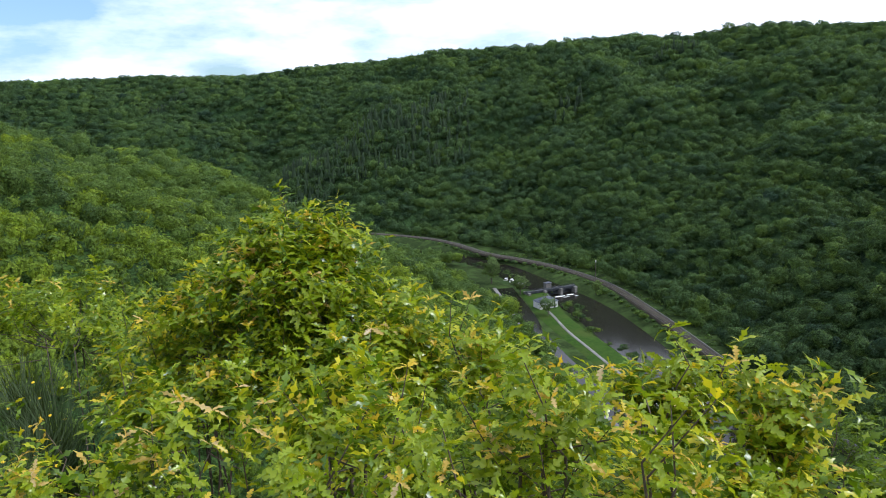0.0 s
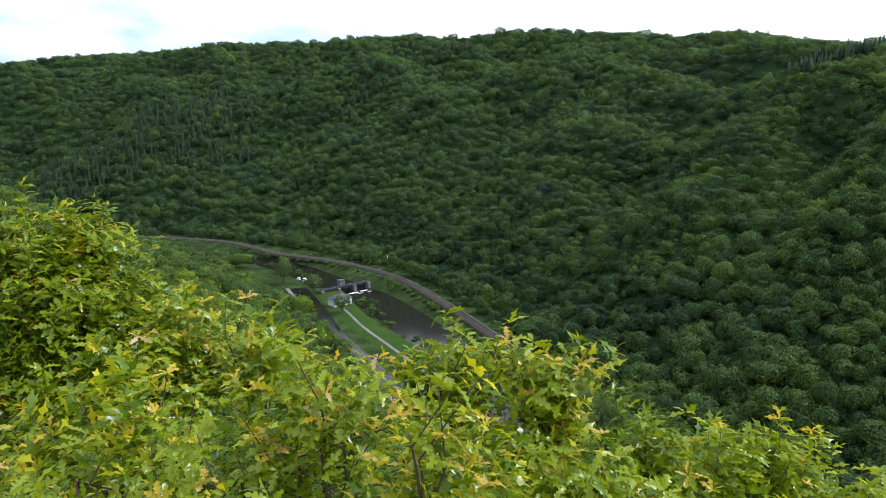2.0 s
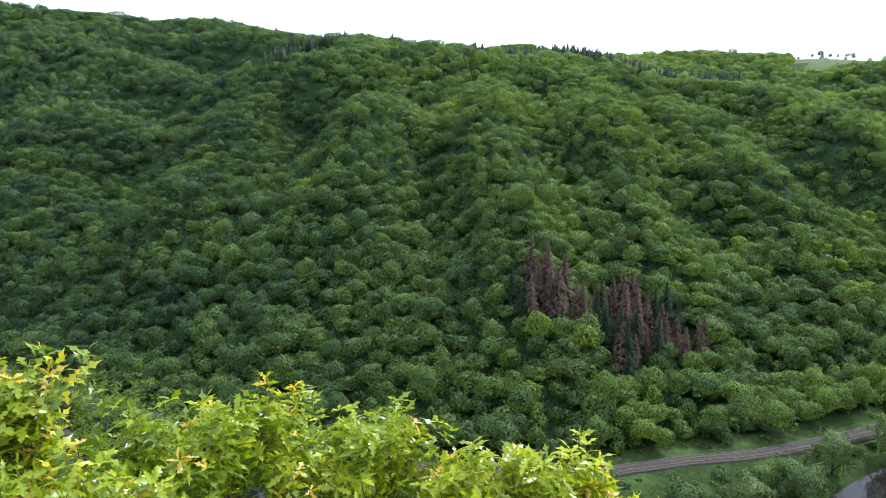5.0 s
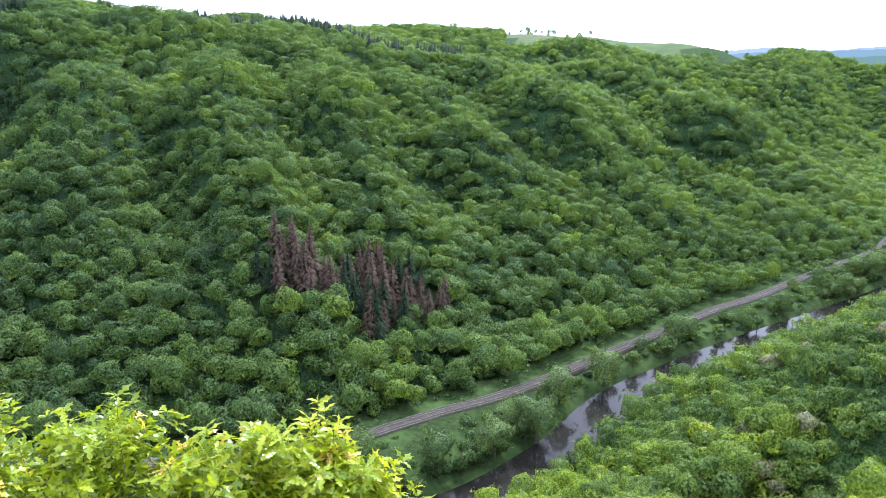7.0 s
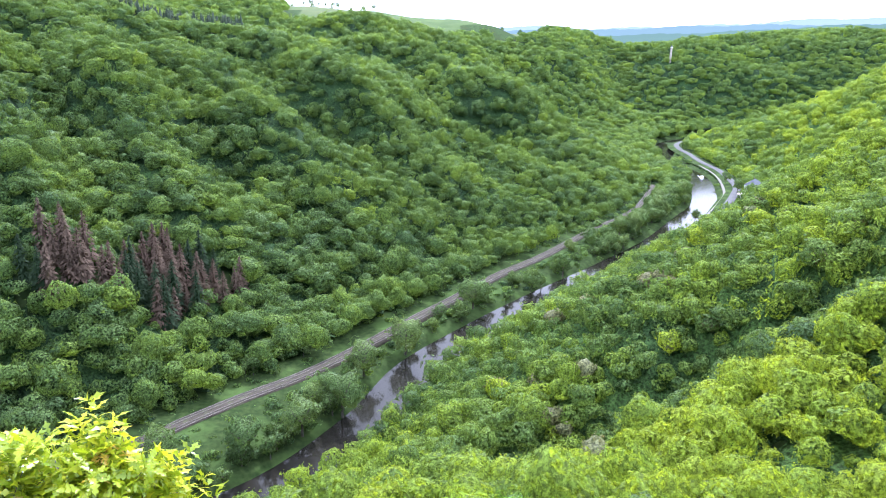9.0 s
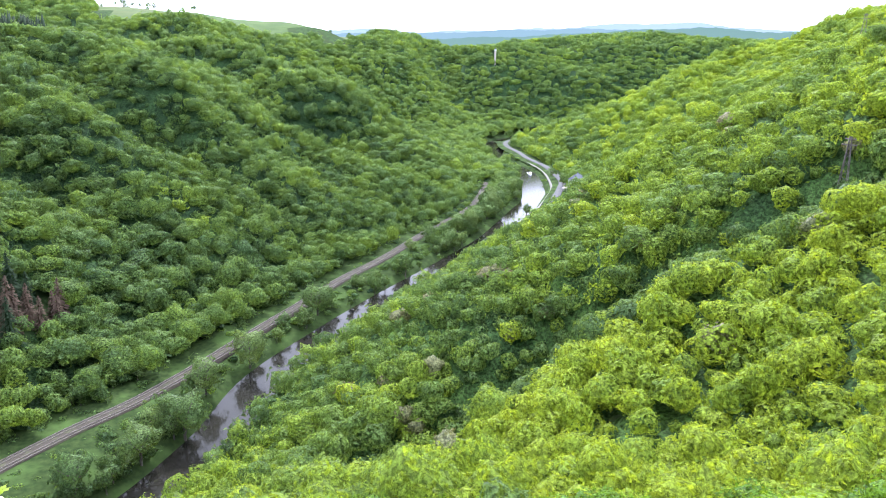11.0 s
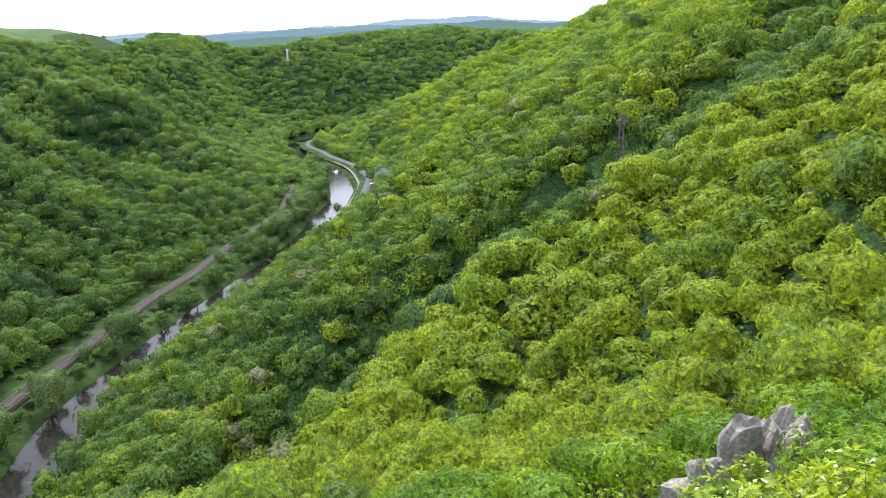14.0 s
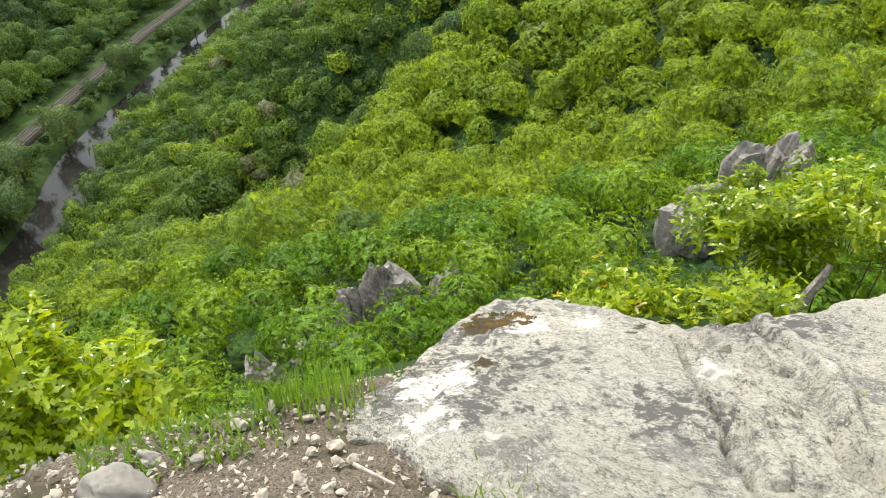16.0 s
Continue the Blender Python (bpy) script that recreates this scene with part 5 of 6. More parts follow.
def slab():
    nx, ny = 235, 290
    gx, gy = [a.ravel() for a in np.meshgrid(np.linspace(0.1, 3.5, nx), np.linspace(-5.1, -0.7, ny), indexing="ij")]
    s = edge_distance(SLAB_EDGE, gx, gy) + 0.05 * rough(gx, gy, 4.0, 3, 1)
    z = slab_height(gx, gy)
    z += 0.035 * rough(gx, gy, 1.3, 4, 2) + 0.010 * rough(gx, gy, 9.0, 5, 3)
    # joints that run slantwise across the top: thin plates end in small steps
    bend = 0.16 * rough(gx, gy, 1.1, 3, 4)
    for pos, step, wide in ((0.18, 0.010, 0.03), (0.50, 0.030, 0.03), (0.60, -0.035, 0.02), (0.86, 0.012, 0.03), (-0.55, 0.008, 0.04)):
        f = (gy + 2.35) * -0.72 - (gx - 1.9) * 0.62 - pos + bend
        z += 1.3 * step * np.clip(f / (wide * 0.5), 0, 1) - abs(step) * 0.6 * np.exp(-(f / 0.014) ** 2)
    # a shattered band of narrow plates between two joints
    across, along = (gx - 1.6) * 0.565 + (gy + 2.2) * 0.825 + 0.05 * rough(gx, gy, 2.0, 3, 12), (gx - 1.6) * -0.825 + (gy + 2.2) * 0.565
    inside = np.clip((0.02 - across) / 0.02, 0, 1) * np.clip((across + 0.44) / 0.02, 0, 1) * np.clip((along + 1.5) / 0.9, 0.12, 1)
    strip = np.floor(across / 0.062 + 0.35 * rough(gx, gy, 3.0, 2, 13))
    plate = np.floor(along / 0.21 + strip * 0.37 + 0.3 * rough(gx, gy, 4.0, 2, 14))
    z += inside * (0.062 * (np.abs(np.sin(strip * 127.1 + plate * 311.7) * 43758.5) % 1 - 0.6) - 0.015)
    z -= 0.06 * np.exp(-(across / 0.016) ** 2) * np.clip((along + 1.0) / 0.8, 0.1, 1) + 0.03 * np.exp(-((across + 0.43) / 0.014) ** 2)
    lam = np.sin(((gx * 0.55 + gy * 0.83) + 0.25 * rough(gx, gy, 1.7, 2, 6)) * 95)
    z += 0.004 * lam * (0.5 + 0.5 * rough(gx, gy, 2.2, 2, 15))
    # the pale corner beside the dark crack
    f = (gx - 2.55) * 0.75 + (gy + 1.75) * 0.66 + 0.1 * rough(gx, gy, 3, 3, 8)
    z += np.where(gx > 2.0, -0.035 * np.exp(-(f / 0.025) ** 2) - 0.03 * np.clip(f / 0.03, 0, 1), 0)
    edge = np.clip((0.10 - s) / 0.22, 0, 1)
    z -= 0.10 * edge ** 2 + np.where(s < -0.02, np.minimum((-0.02 - s) * 8.0, 3.2), 0)
    i = (np.arange(nx - 1)[:, None] * ny + np.arange(ny - 1)[None]).ravel()
    ob = new("rock_slab", mesh_from("rock_slab", np.column_stack([gx, gy, z]), np.column_stack([i, i + ny, i + ny + 1, i + 1]), MAT_SLAB, True))
    return tagged(ob, "pale weathered slate slab with lichen at the cliff edge", "rock")


slab_top = np.array([v.co.z for v in slab().data.vertices]).reshape(235, 290)


g = np.random.RandomState(23)
bits, faces, base = [], [], 0
for k in range(2600):
    a, q = g.uniform(0, math.tau), g.uniform() ** 0.5
    x, y = 2.86 + 0.16 * q * math.cos(a) + 0.08 * q * math.sin(a), -2.06 + 0.22 * q * math.sin(a)
    if edge_distance(SLAB_EDGE, np.array([x]), np.array([y]))[0] < 0.02 or noise.noise(Vector((x * 14, y * 14, 3))) < 0.02:
        continue
    size = g.uniform(0.005, 0.012)
    top = np.array((x, y, slab_top[round((x - 0.1) / 3.4 * 234), round((y + 5.1) / 4.4 * 289)] + 0.007))
    ring = [top + (math.cos(t) * size, math.sin(t) * size, -0.018) for t in np.arange(6) * math.tau / 6]
    bits.append(np.vstack([ring, top + (0, 0, size * 0.5)]))
    faces.append(np.array([(j, (j + 1) % 6, 6) for j in range(6)]) + base)
    base += 7
tagged(new("moss", mesh_from("moss", np.vstack(bits), np.vstack(faces), MAT_MOSS, True)), "brown-green moss cushion on the slab", "moss", kind="stuff")


def scree_height(x, y):
    """The stony ground beside the slab."""
    return slab_height(x, y) - 0.05 - 0.9 * np.clip(x - 2.55, 0, 3) - 0.5 * np.clip(y - 0.1, 0, 3)


def scree():
    nx, ny = 140, 115
    gx, gy = [a.ravel() for a in np.meshgrid(np.linspace(-1.0, 4.0, nx), np.linspace(-2.3, 1.5, ny), indexing="ij")]
    # worn bare in an uneven round patch that runs out under the grass and bushes
    rim = 1.5 * (1 - np.hypot((gx - 1.55) / 2.4, (gy + 0.4) / 1.8)) + 0.16 * rough(gx, gy, 1.8, 4, 23)
    z = scree_height(gx, gy) - 1.6 * np.clip(1 - rim / 0.55, 0, 1.6) ** 1.6 + 0.03 * rough(gx, gy, 2.2, 4, 21) + 0.012 * rough(gx, gy, 12, 4, 22)
    i = (np.arange(nx - 1)[:, None] * ny + np.arange(ny - 1)[None]).ravel()
    return tagged(new("stony_ground", mesh_from("stony_ground", np.column_stack([gx, gy, z]), np.column_stack([i, i + ny, i + ny + 1, i + 1]), MAT_SCREE, True)),
                  "dry brown stony ground beside the slab", "ground", kind="structure")


stony = scree()


def stone_mesh(seed, detail=2):
    bm = bmesh.new()
    bmesh.ops.create_icosphere(bm, subdivisions=detail, radius=1.0)
    off = Vector((seed * 2.9, 0, seed))
    for v in bm.verts:
        c = v.co.copy()
        c += c * (0.4 * noise.noise(c * 1.1 + off) + 0.15 * noise.noise(c * 3.1 + off))
        q = Vector([round(a * 1.8) / 1.8 for a in c])
        c = c.lerp(q, 0.45)
        v.co = Vector((c.x, c.y * 0.75, c.z * 0.45))
    me = bpy.data.meshes.new("stone")
    bm.to_mesh(me)
    bm.free()
    me.materials.append(MAT_STONE)
    return me


STONES = [stone_mesh(k) for k in range(6)]
g = np.random.RandomState(44)
made = 0
while made < 290:
    x, y = g.uniform(1.2, 2.9), g.uniform(-1.5, 0.2)
    if edge_distance(SLAB_EDGE, np.array([x]), np.array([y]))[0] > -0.03:
        continue
    size = 0.006 + 0.03 * g.uniform() ** 3.5
    st = new("stone", STONES[made % 6])
    st.matrix_basis = pose(x, y, float(scree_height(np.array(x), np.array(y))) + 0.02 + size * 0.15, g.uniform(-20, 20), g.uniform(-20, 20), g.uniform(0, 360)) @ Matrix.Scale(size, 4)
    under(st, stony)
    made += 1
# finer gravel and dry leaf litter, too small to tell apart
bits, faces, base = [], [], 0
for k in range(2600):
    x, y = g.uniform(1.1, 2.95), g.uniform(-1.55, 0.3)
    size = g.uniform(0.003, 0.010)
    q = np.array((x, y, float(scree_height(x, y)) + 0.028))
    bits.append(q + g.normal(size=(5, 3)) * (size, size, size * 0.6))
    faces.append(np.array(((0, 1, 2), (0, 2, 3), (0, 3, 4), (1, 2, 4), (2, 3, 4), (0, 1, 4))) + base)
    base += 5
under(tagged(new("gravel", mesh_from("gravel", np.vstack(bits), np.vstack(faces), MAT_STONE)), kind="stuff"), stony, "fine pale gravel")


def boulder(x, y, size, turn, seed):
    bm = split_block(seed + 50, (size * 1.25, size, size * 0.85), (0.1, 0.0))
    ob = part("boulder", bm, MAT_ROCK, None)
    ob.data.polygons.foreach_set("use_smooth", [True] * len(ob.data.polygons))
    place(ob, x, y, float(scree_height(x, y)) + size * 0.25, turn)
    return tagged(ob, "grey rough stone half buried in the stony ground", "stone")


boulder(2.2, -0.16, 0.11, 20, 1)
boulder(2.36, -0.28, 0.05, 70, 2)
boulder(1.62, -1.2, 0.06, 10, 3)
bm = bmesh.new()
bmesh.ops.create_cone(bm, segments=12, radius1=0.008, radius2=0.004, depth=0.17, cap_ends=True)
for v in bm.verts:
    v.co.x += 0.1 * v.co.z ** 2
stick = part("stick", bm, MAT_STICK, None)
stick.matrix_basis = pose(1.80, -0.92, float(scree_height(np.array(1.80), np.array(-0.92))) + 0.05, 84, 0, -62)
tagged(stick, "pale bleached stick lying on the stony ground", "stick")


# ---- oak scrub, grass and broom ----
def leaf_shape(seed, lobes=4):
    """A lobed oak leaf of length 1 along x, folded a little along its rib and curled. Vertices and faces."""
    g = random.Random(seed)
    rib = [(t, 0.0) for t in (0.0, 0.14, 0.3, 0.46, 0.62, 0.78, 1.0)]
    edge = [(0.08, 0.03), (0.19, 0.10), (0.26, 0.13), (0.31, 0.05), (0.39, 0.19), (0.47, 0.23), (0.52, 0.07), (0.60, 0.24), (0.68, 0.25), (0.73, 0.08), (0.81, 0.17), (0.89, 0.14), (0.95, 0.05)]
    verts, faces = [], []
    def lift(x, y):
        return 0.30 * abs(y) + 0.10 * math.sin(x * 3.0 + seed) - 0.28 * x * x
    for x, y in rib:
        verts.append((x, y, lift(x, y)))
    for side in (1, -1):
        base = len(verts)
        for x, y in edge:
            y = y * g.uniform(0.66, 0.9)
            verts.append((x + g.uniform(-0.015, 0.015), side * y, lift(x, y) + g.uniform(-0.02, 0.02)))
        i, j = 0, 0                  # walk along the rib and the edge together
        while i < len(rib) - 1 or j < len(edge) - 1:
            if j == len(edge) - 1 or (i < len(rib) - 1 and rib[i + 1][0] < edge[j + 1][0]):
                f = (i, base + j, i + 1)
                i += 1
            else:
                f = (i, base + j, base + j + 1)
                j += 1
            faces.append(f if side < 0 else f[::-1])
    return np.array(verts), np.array(faces)


def simple_leaf(seed):
    """The same leaf with fewer corners, for the deep foliage."""
    v = [(0, 0, 0), (0.28, 0.13, 0.03), (0.40, 0.05, 0.0), (0.58, 0.21, -0.05), (0.72, 0.06, -0.1), (1, 0, -0.26), (0.74, -0.06, -0.1), (0.6, -0.2, -0.05), (0.42, -0.05, 0.0), (0.3, -0.13, 0.03)]
    f = [(0, 1, 2), (2, 3, 4), (0, 8, 9), (8, 6, 7), (0, 2, 8), (2, 4, 8), (4, 6, 8), (4, 5, 6)]
    return np.array(v, float), np.array(f)


SIMPLE = [simple_leaf(k) for k in range(5)]
LEAVES = [leaf_shape(k) for k in range(5)]
LEAF_MESH = {m: [mesh_from("leaf", v, f, m, True) for v, f in LEAVES] for m in (MAT_LEAF, MAT_LIME, MAT_YOUNG, MAT_LEAF_SMALL)}


def tube(points, radii, n=5):
    """A tapered tube along points. Vertices and quads."""
    p = np.array(points)
    t = np.gradient(p, axis=0)
    t /= np.linalg.norm(t, axis=1, keepdims=True)
    a = np.cross(t, (0.31, 0.77, 0.55))
    a /= np.linalg.norm(a, axis=1, keepdims=True)
    b = np.cross(t, a)
    ang = np.arange(n) * math.tau / n
    v = p[:, None] + np.array(radii)[:, None, None] * (np.cos(ang)[None, :, None] * a[:, None] + np.sin(ang)[None, :, None] * b[:, None])
    m = len(p)
    f = [(i * n + k, i * n + (k + 1) % n, (i + 1) * n + (k + 1) % n, (i + 1) * n + k) for i in range(m - 1) for k in range(n)]
    return v.reshape(-1, 3), np.array(f)


def oak_bush(centre, radii, shoots, leaf_len, young, seed, label, small=False, top=None):
    """An oak bush: stems, shoots on the skin of its crown, and lobed leaves round each shoot's end."""
    g = np.random.RandomState(seed)
    c, rad = np.array(centre) + (0, 0, EYE), np.array(radii) * 0.9
    gz = float(ground_height(c[0], c[1])[0][0])
    foot = np.array((c[0] * 0.97, c[1] * 0.97, min(gz, c[2] - rad[2]) - 0.1))
    bush = tagged(new("oak_bush"), label, "oak bush", "oak scrub round the lookout")
    bush.location = foot
    sv, sf, base = [], [], 0
    mats = []                       # of each leaf: matrix, shape, young
    ends = []
    for k in range(max(4, shoots // 9)):       # boughs, each with a tuft of shoots
        n = g.normal(size=3)
        n[2] = abs(n[2]) * 1.15 - 0.2
        n /= np.linalg.norm(n)
        tip = c + n * rad * g.uniform(0.45, 1.15) ** 0.7
        for j in range(9):
            q = n + g.normal(size=3) * 0.2
            ends.append((tip + g.normal(size=3) * (0.060, 0.060, 0.085) - n * 0.05 * (j % 3), q / np.linalg.norm(q)))
    if top is not None:
        for k in range(5):
            ends.append((np.array(top) + (0, 0, EYE) + g.normal(size=3) * (0.04, 0.04, 0.06) - (0, 0, 0.10 * k), np.array((0, 0, 1.0))))
    for k, (p, n) in enumerate(ends):
        d = n * 0.5 + (0, 0, 0.85) + g.normal(size=3) * 0.3
        d /= np.linalg.norm(d)
        ln = g.uniform(0.18, 0.36) * (leaf_len / 0.11) ** 0.5
        root = p - d * ln
        inner = c + (root - c) * 0.35 - (0, 0, rad[2] * 0.35)
        line = [inner, inner * 0.45 + root * 0.55 + g.normal(size=3) * 0.02, root, p]
        if k % 9 == 0:
            v, f = tube(line, (0.005, 0.004, 0.003, 0.0015))
            sv.append(v)
            sf.append(f + base)
            base += len(v)
        is_young = g.uniform() < young * 1.5
        count = g.randint(11, 17)
        for j in range(count):
            t = 1.0 if j < 5 else g.uniform(0.1, 0.95)
            at = root + (p - root) * t
            ang = j * 2.4 + g.uniform(-0.4, 0.4)
            side = np.cross(d, (0.2, 0.1, 1.0))
            side /= np.linalg.norm(side)
            up2 = np.cross(side, d)
            out = side * math.cos(ang) + up2 * math.sin(ang)
            axis = out * g.uniform(0.7, 1.0) + d * g.uniform(0.05, 0.75) + (0, 0, g.uniform(-0.25, 0.15))
            axis /= np.linalg.norm(axis)
            nrm = d * 0.7 + (0.1, 0, 0.4) + g.normal(size=3) * 0.55
            nrm -= axis * (nrm @ axis)
            nrm /= np.linalg.norm(nrm)
            yv = np.cross(nrm, axis)
            s = leaf_len * g.uniform(0.6, 1.2) * (0.8 if t == 1.0 and is_young else 1)
            m = np.eye(4)
            m[:3, 0], m[:3, 1], m[:3, 2], m[:3, 3] = axis * s, yv * s, nrm * s, at
            mats.append((m, g.randint(5), is_young and t == 1.0))
    for a in range(3):               # main stems from the foot into the crown
        mid = c + g.normal(size=3) * rad * (0.25, 0.25, 0.1) - (0, 0, rad[2] * 0.3)
        v, f = tube([foot, foot * 0.5 + mid * 0.5 + g.normal(size=3) * 0.05, mid, mid + g.normal(size=3) * rad * 0.3], (0.014, 0.010, 0.006, 0.003), 6)
        sv.append(v)
        sf.append(f + base)
        base += len(v)
    under(new("branchwork", mesh_from("branchwork", np.vstack(sv) - foot, np.vstack(sf), MAT_TWIG, True)), bush)
    order = np.argsort([np.linalg.norm(m[:3, 3] - (0, 0, EYE)) for m, _, _ in mats])
    green = MAT_LEAF_SMALL if small else MAT_LIME if label == FRESH else MAT_LEAF
    for i in order[:LEAF_OBJECTS]:
        m, k, yo = mats[i]
        lf = new("leaf", LEAF_MESH[MAT_YOUNG if yo else green][k])
        lf.parent = bush
        lf.matrix_basis = Matrix.Translation(-Vector(foot)) @ Matrix(m.tolist())
    for yo, mat, nm in ((False, green, "foliage"), (True, MAT_YOUNG, "young_foliage")):
        vs, fs, b0 = [], [], 0
        for i in order[LEAF_OBJECTS:]:
            m, k, y2 = mats[i]
            if y2 == yo:
                v, f = SIMPLE[k]
                vs.append(v @ m[:3, :3].T + m[:3, 3] - foot)
                fs.append(f + b0)
                b0 += len(v)
        if vs:
            under(tagged(new(nm, mesh_from(nm, np.vstack(vs), np.vstack(fs), mat, True)), kind="stuff"), bush)
    return bush


LEAF_OBJECTS = 128
TIPPED, FRESH, SMALL = ("oak bush with yellow-green lobed leaves and bronze young tips", "fresh light green oak bush growing from the cliff", "oak bush with small green leaves lower on the slope")
for k, (c, r, n, ln, yo, lab, sm, top) in enumerate((
        ((-1.02, 4.95, -1.46), (0.95, 0.65, 0.70), 330, 0.105, 0.08, TIPPED, False, (-1.25, 5.22, -0.58)),
        ((-1.15, 5.1, -1.0), (0.36, 0.34, 0.38), 90, 0.10, 0.12, TIPPED, False, (-1.1, 5.1, -0.66)),
        ((-0.80, 5.0, -0.98), (0.26, 0.25, 0.28), 50, 0.10, 0.12, TIPPED, False, (-0.72, 5.0, -0.72)),
        ((-1.0, 4.62, -1.28), (0.5, 0.3, 0.40), 130, 0.10, 0.06, TIPPED, False, None),
        ((-0.85, 4.35, -1.72), (0.62, 0.45, 0.42), 100, 0.10, 0.05, TIPPED, False, None),
        ((-1.75, 4.9, -1.55), (0.55, 0.5, 0.5), 110, 0.10, 0.05, TIPPED, False, None),
        ((-0.35, 4.3, -1.62), (0.52, 0.45, 0.48), 110, 0.11, 0.1, TIPPED, False, None),
        ((0.15, 3.6, -1.42), (0.24, 0.24, 0.32), 34, 0.10, 0.15, TIPPED, False, (0.17, 3.64, -1.08)),
        ((-0.35, 3.2, -1.5), (0.55, 0.45, 0.42), 80, 0.11, 0.08, TIPPED, False, None),
        ((0.33, 2.35, -1.12), (0.34, 0.3, 0.30), 40, 0.085, 0.15, TIPPED, False, None),
        ((0.95, 3.2, -1.45), (0.42, 0.35, 0.34), 55, 0.10, 0.12, TIPPED, False, (0.99, 3.17, -1.06)),
        ((1.52, 3.2, -1.52), (0.36, 0.32, 0.34), 50, 0.11, 0.12, TIPPED, False, (1.60, 3.27, -1.26)),
        ((1.45, 2.75, -1.78), (0.5, 0.4, 0.38), 70, 0.11, 0.1, TIPPED, False, None),
        ((-0.28, 1.95, -0.98), (0.34, 0.25, 0.22), 34, 0.075, 0.25, TIPPED, False, None),
        ((0.5, 1.68, -1.0), (0.32, 0.22, 0.2), 30, 0.075, 0.2, TIPPED, False, None),
        ((0.08, 1.45, -0.93), (0.30, 0.16, 0.16), 24, 0.06, 0.2, TIPPED, False, None),
        ((-0.95, 2.15, -1.15), (0.36, 0.3, 0.24), 36, 0.08, 0.3, TIPPED, False, None),
        ((0.2, 2.6, -1.45), (0.9, 0.5, 0.35), 110, 0.10, 0.15, TIPPED, False, None),
        ((-1.9, 3.0, -1.75), (0.7, 0.45, 0.3), 70, 0.09, 0.15, TIPPED, False, None),
        ((-1.5, 3.9, -1.7), (0.6, 0.5, 0.35), 80, 0.10, 0.12, TIPPED, False, None),
        ((-2.2, 5.4, -2.05), (0.75, 0.6, 0.45), 110, 0.10, 0.1, TIPPED, False, None),
        ((-3.9, 7.2, -2.1), (1.1, 1.0, 0.7), 120, 0.11, 0.06, FRESH, False, None),
        ((4.3, 7.8, -4.2), (0.95, 0.9, 0.85), 190, 0.075, 0.0, SMALL, True, (4.75, 8.5, -3.62)),
        ((3.5, 4.95, -3.0), (0.45, 0.45, 0.36), 50, 0.09, 0.1, FRESH, True, (3.52, 5.05, -2.72)),
        ((2.72, 3.05, -2.28), (0.62, 0.52, 0.50), 120, 0.115, 0.05, FRESH, False, (2.95, 3.2, -1.82)),
        ((2.05, 2.95, -2.05), (0.50, 0.45, 0.42), 80, 0.11, 0.08, FRESH, False, None),
        ((3.45, 2.75, -2.48), (0.50, 0.45, 0.44), 90, 0.12, 0.03, FRESH, False, (3.57, 2.76, -2.07)),
        ((3.72, 2.10, -2.62), (0.52, 0.46, 0.46), 100, 0.125, 0.03, FRESH, False, (3.70, 2.15, -2.16)),
        ((3.95, 1.65, -2.70), (0.44, 0.42, 0.46), 84, 0.125, 0.03, FRESH, False, None),
        ((4.05, 1.30, -2.88), (0.36, 0.34, 0.38), 56, 0.125, 0.03, FRESH, False, None),
        ((3.15, 0.12, -2.92), (0.40, 0.32, 0.36), 66, 0.12, 0.0, FRESH, False, None),
        ((3.0, -0.28, -3.05), (0.36, 0.28, 0.30), 48, 0.12, 0.0, FRESH, False, None),
        ((3.75, -5.25, -4.42), (0.75, 0.75, 0.68), 150, 0.13, 0.0, FRESH, False, None),
        ((3.15, -5.85, -4.15), (0.75, 0.75, 0.72), 130, 0.13, 0.0, FRESH, False, None),
        ((2.98, -3.42, -3.9), (0.42, 0.4, 0.26), 50, 0.11, 0.04, FRESH, False, None),
        ((2.5, -3.75, -3.72), (0.42, 0.38, 0.26), 50, 0.11, 0.0, FRESH, False, None),
        ((3.45, -3.5, -4.25), (0.5, 0.55, 0.22), 60, 0.10, 0.12, FRESH, False, None),
        ((4.0, -4.6, -5.2), (0.9, 0.8, 0.5), 90, 0.10, 0.0, SMALL, True, None))):
    oak_bush(c, r, int(n * 1.8), ln * 0.86, yo, 900 + k, lab, sm, top)


def dead_stump(foot, tip, label):
    """A weathered snag: a bent, tapering stub with a broken side branch."""
    a, b = np.array(foot) + (0, 0, EYE), np.array(tip) + (0, 0, EYE)
    ob = tagged(new("dead_stump"), label, "stump")
    ob.location = a
    bend = (b - a) * 0.5 + (0.03, 0.02, 0)
    v, f = tube([(0, 0, 0), bend * 0.5, bend, (b - a) * 0.8, b - a], (0.055, 0.045, 0.042, 0.036, 0.012), 9)
    g = np.random.RandomState(5)
    under(new("trunk", mesh_from("trunk", v + g.normal(size=v.shape) * 0.006, f, MAT_SNAG)), ob)
    v, f = tube([bend, bend + (0.03, -0.06, 0.05), bend + (0.05, -0.13, 0.07)], (0.022, 0.016, 0.005), 7)
    under(new("broken_branch", mesh_from("broken_branch", v + g.normal(size=v.shape) * 0.003, f, MAT_SNAG)), ob)


dead_stump((2.60, -4.35, -4.35), (2.55, -4.50, -3.58), "weathered grey dead stump among the oak shoots")


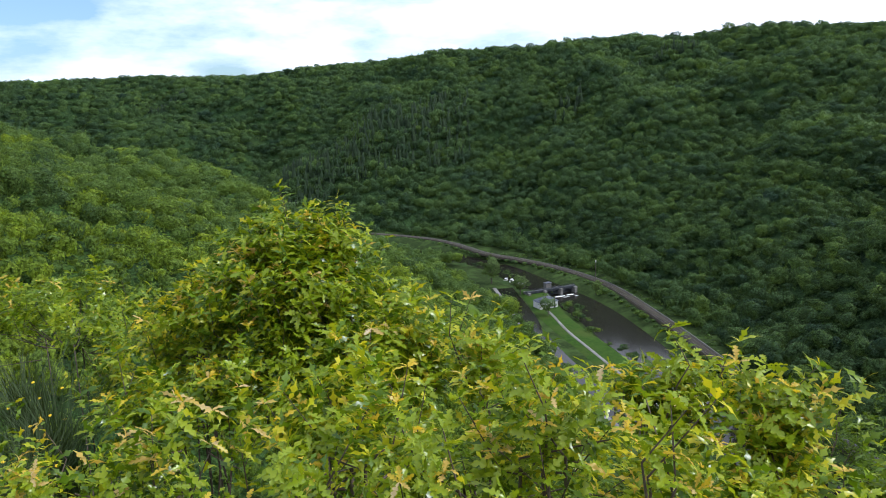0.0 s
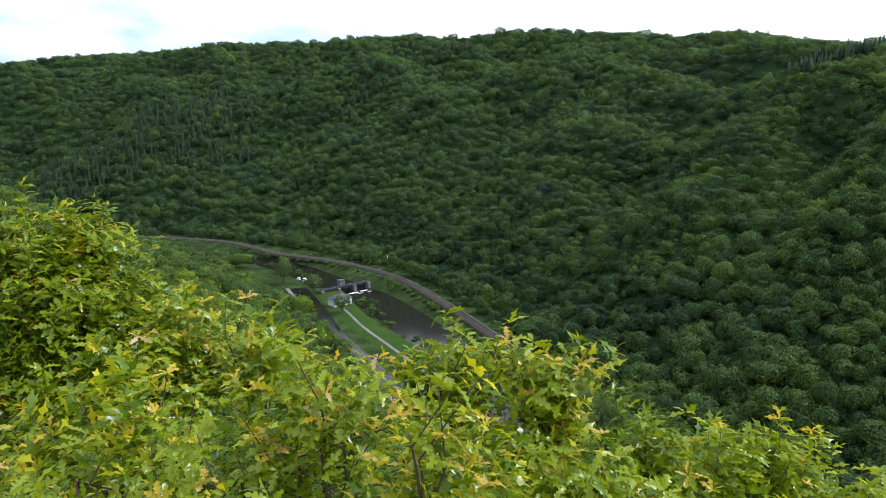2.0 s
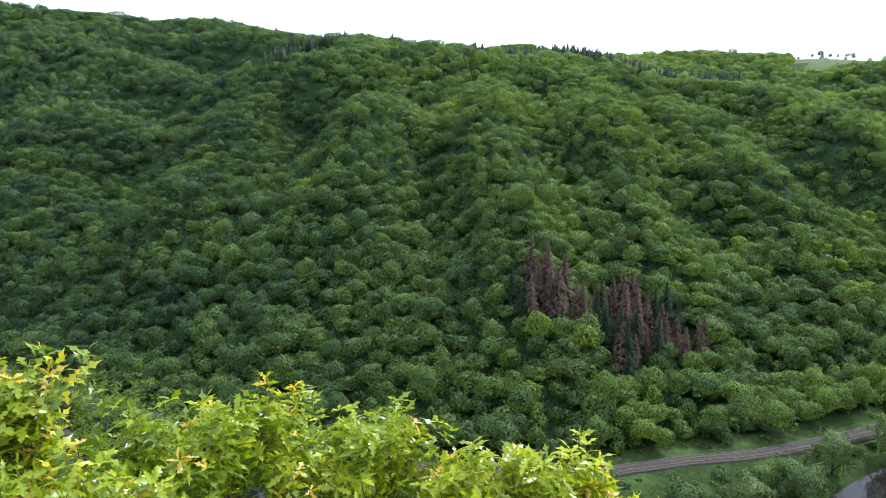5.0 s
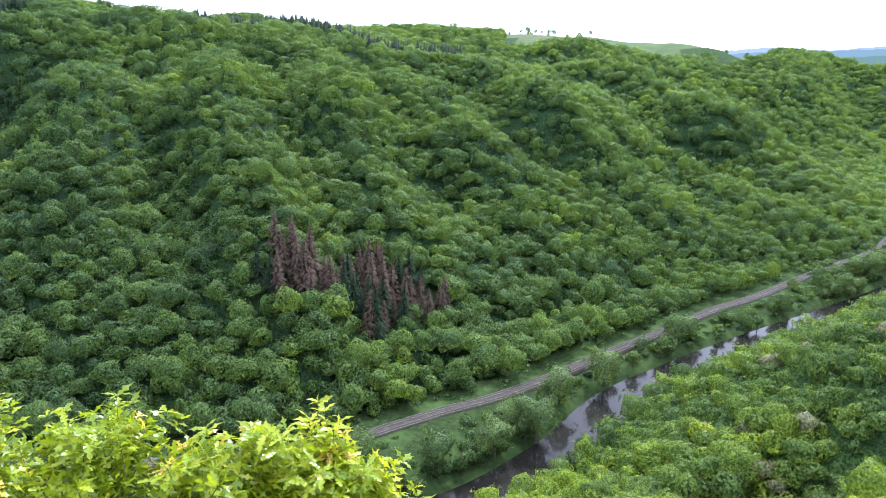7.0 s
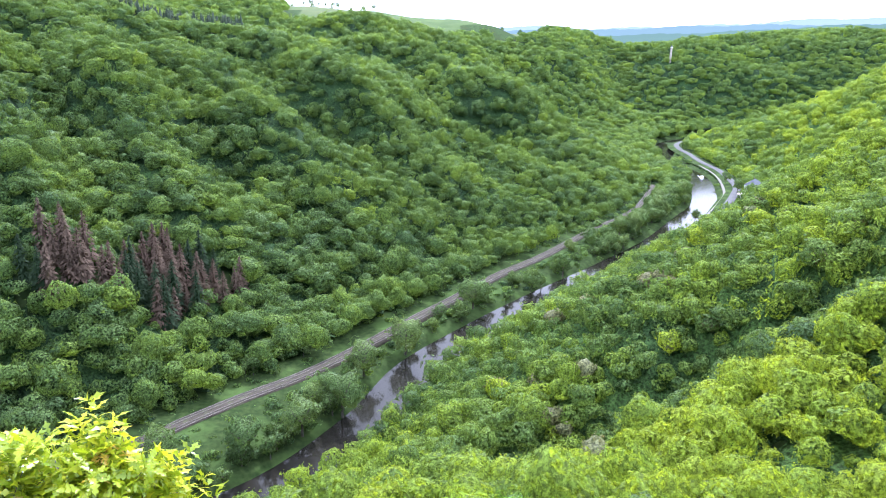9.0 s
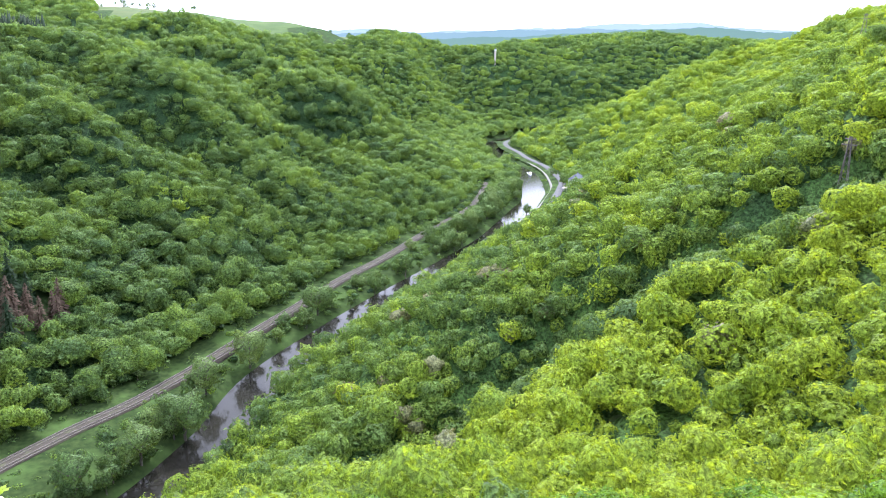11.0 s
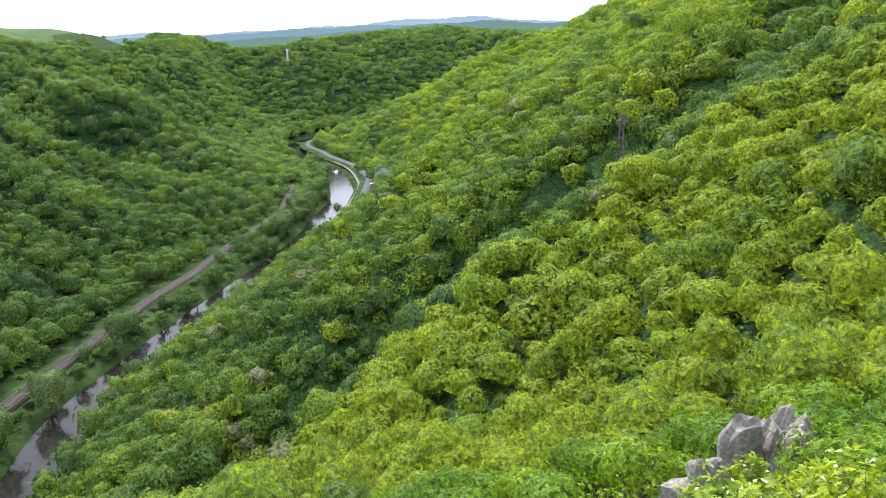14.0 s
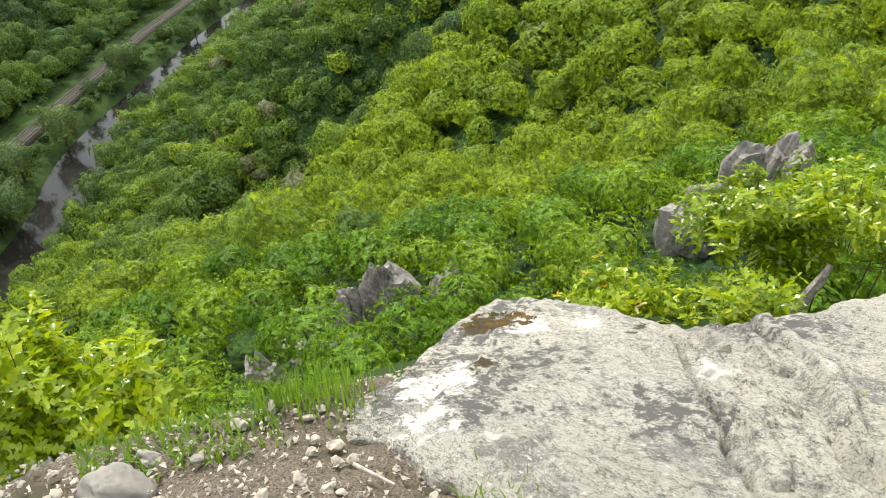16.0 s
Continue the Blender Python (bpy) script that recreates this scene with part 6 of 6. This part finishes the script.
def blades(name, places, length, mat, label, wide=0.004, lean=0.35, seed=3):
    """Grass: bent tapering blades."""
    g = np.random.RandomState(seed)
    vs, fs = [], []
    for k, p in enumerate(places):
        a, s = g.uniform(0, math.tau), length * g.uniform(0.5, 1.2)
        d = np.array((math.cos(a), math.sin(a), 0)) * g.uniform(0.05, lean)
        w = np.array((-math.sin(a), math.cos(a), 0)) * wide
        b = len(vs)
        for t, ww in ((0, 1.0), (0.4, 0.85), (0.75, 0.55)):
            q = np.array(p) + d * s * t ** 1.8 + (0, 0, s * t * (1 - 0.12 * t))
            vs += [q - w * ww, q + w * ww]
        vs.append(np.array(p) + d * s + (0, 0, s * 0.88))
        fs += [(b, b + 1, b + 3), (b, b + 3, b + 2), (b + 2, b + 3, b + 5), (b + 2, b + 5, b + 4), (b + 4, b + 5, b + 6)]
    return tagged(new(name, mesh_from(name, np.array(vs), np.array(fs), mat, True)), label, "grass", kind="stuff")


g = np.random.RandomState(61)
gp = [(x, y, float(scree_height(np.array(x), np.array(y))) - 0.02) for x, y in ((2.55 + g.normal(0, 0.14), -0.93 + g.normal(0, 0.13)) for _ in range(300))]
blades("grass_tuft", gp, 0.24, MAT_BLADE, "long green grass at the edge of the cliff")
gp = [(x, y, float(scree_height(np.array(x), np.array(y))) - 0.01) for x, y in ((g.uniform(2.2, 2.75), g.uniform(-0.75, -0.05)) for _ in range(520))]
blades("low_grass", gp, 0.09, MAT_BLADE, "short green herbs between the stones", 0.006, 0.9, 4)
gp = [(x, y, float(slab_height(np.array(x), np.array(y))) - 0.05) for x, y in ((1.50 + g.normal(0, 0.06), -1.22 + g.normal(0, 0.06)) for _ in range(70))]
blades("rock_herbs", gp, 0.10, MAT_BLADE, "green herbs growing at the foot of the slab", 0.005, 0.8, 5)

# broom with yellow flowers
for k, (bx, by, bz, sz) in enumerate(((-2.45, 4.2, -2.0, 0.45), (-2.9, 4.7, -1.95, 0.45), (-2.25, 3.5, -1.95, 0.4))):
    g = np.random.RandomState(70 + k)
    broom = tagged(new("broom"), "green broom bush with a few yellow flowers", "broom bush")
    broom.location = (bx, by, EYE + bz - sz * 0.8)
    stems = [(g.normal(0, sz * 0.12), g.normal(0, sz * 0.12), 0) for _ in range(420)]
    st = blades("brush", stems, sz * 1.7, MAT_BROOM, "", 0.003, 0.75, 80 + k)
    for key in ("label", "category", "kind"):
        if key in st:
            del st[key]
    under(tagged(st, kind="stuff"), broom, "thin green rods")
    for j in range(5):
        bm = bmesh.new()
        bmesh.ops.create_icosphere(bm, subdivisions=1, radius=0.009)
        for v in bm.verts:
            v.co = Vector((v.co.x * 1.5, v.co.y, v.co.z + 0.01 * noise.noise(v.co * 90)))
        fl = part("flower", bm, MAT_FLOWER, broom, "yellow flower")
        fl.location = (g.normal(0, sz * 0.4), g.normal(0, sz * 0.4), sz * g.uniform(0.9, 1.55))


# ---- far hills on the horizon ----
# backdrop ridges glow by themselves, distance haze painted into their colours
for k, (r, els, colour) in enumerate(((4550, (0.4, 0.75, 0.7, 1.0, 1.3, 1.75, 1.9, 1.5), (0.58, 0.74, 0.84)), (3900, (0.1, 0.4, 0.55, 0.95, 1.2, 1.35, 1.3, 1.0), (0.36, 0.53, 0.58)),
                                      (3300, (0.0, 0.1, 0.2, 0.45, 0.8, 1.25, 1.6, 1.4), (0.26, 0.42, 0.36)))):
    m, n, l, out = material("painted_haze")
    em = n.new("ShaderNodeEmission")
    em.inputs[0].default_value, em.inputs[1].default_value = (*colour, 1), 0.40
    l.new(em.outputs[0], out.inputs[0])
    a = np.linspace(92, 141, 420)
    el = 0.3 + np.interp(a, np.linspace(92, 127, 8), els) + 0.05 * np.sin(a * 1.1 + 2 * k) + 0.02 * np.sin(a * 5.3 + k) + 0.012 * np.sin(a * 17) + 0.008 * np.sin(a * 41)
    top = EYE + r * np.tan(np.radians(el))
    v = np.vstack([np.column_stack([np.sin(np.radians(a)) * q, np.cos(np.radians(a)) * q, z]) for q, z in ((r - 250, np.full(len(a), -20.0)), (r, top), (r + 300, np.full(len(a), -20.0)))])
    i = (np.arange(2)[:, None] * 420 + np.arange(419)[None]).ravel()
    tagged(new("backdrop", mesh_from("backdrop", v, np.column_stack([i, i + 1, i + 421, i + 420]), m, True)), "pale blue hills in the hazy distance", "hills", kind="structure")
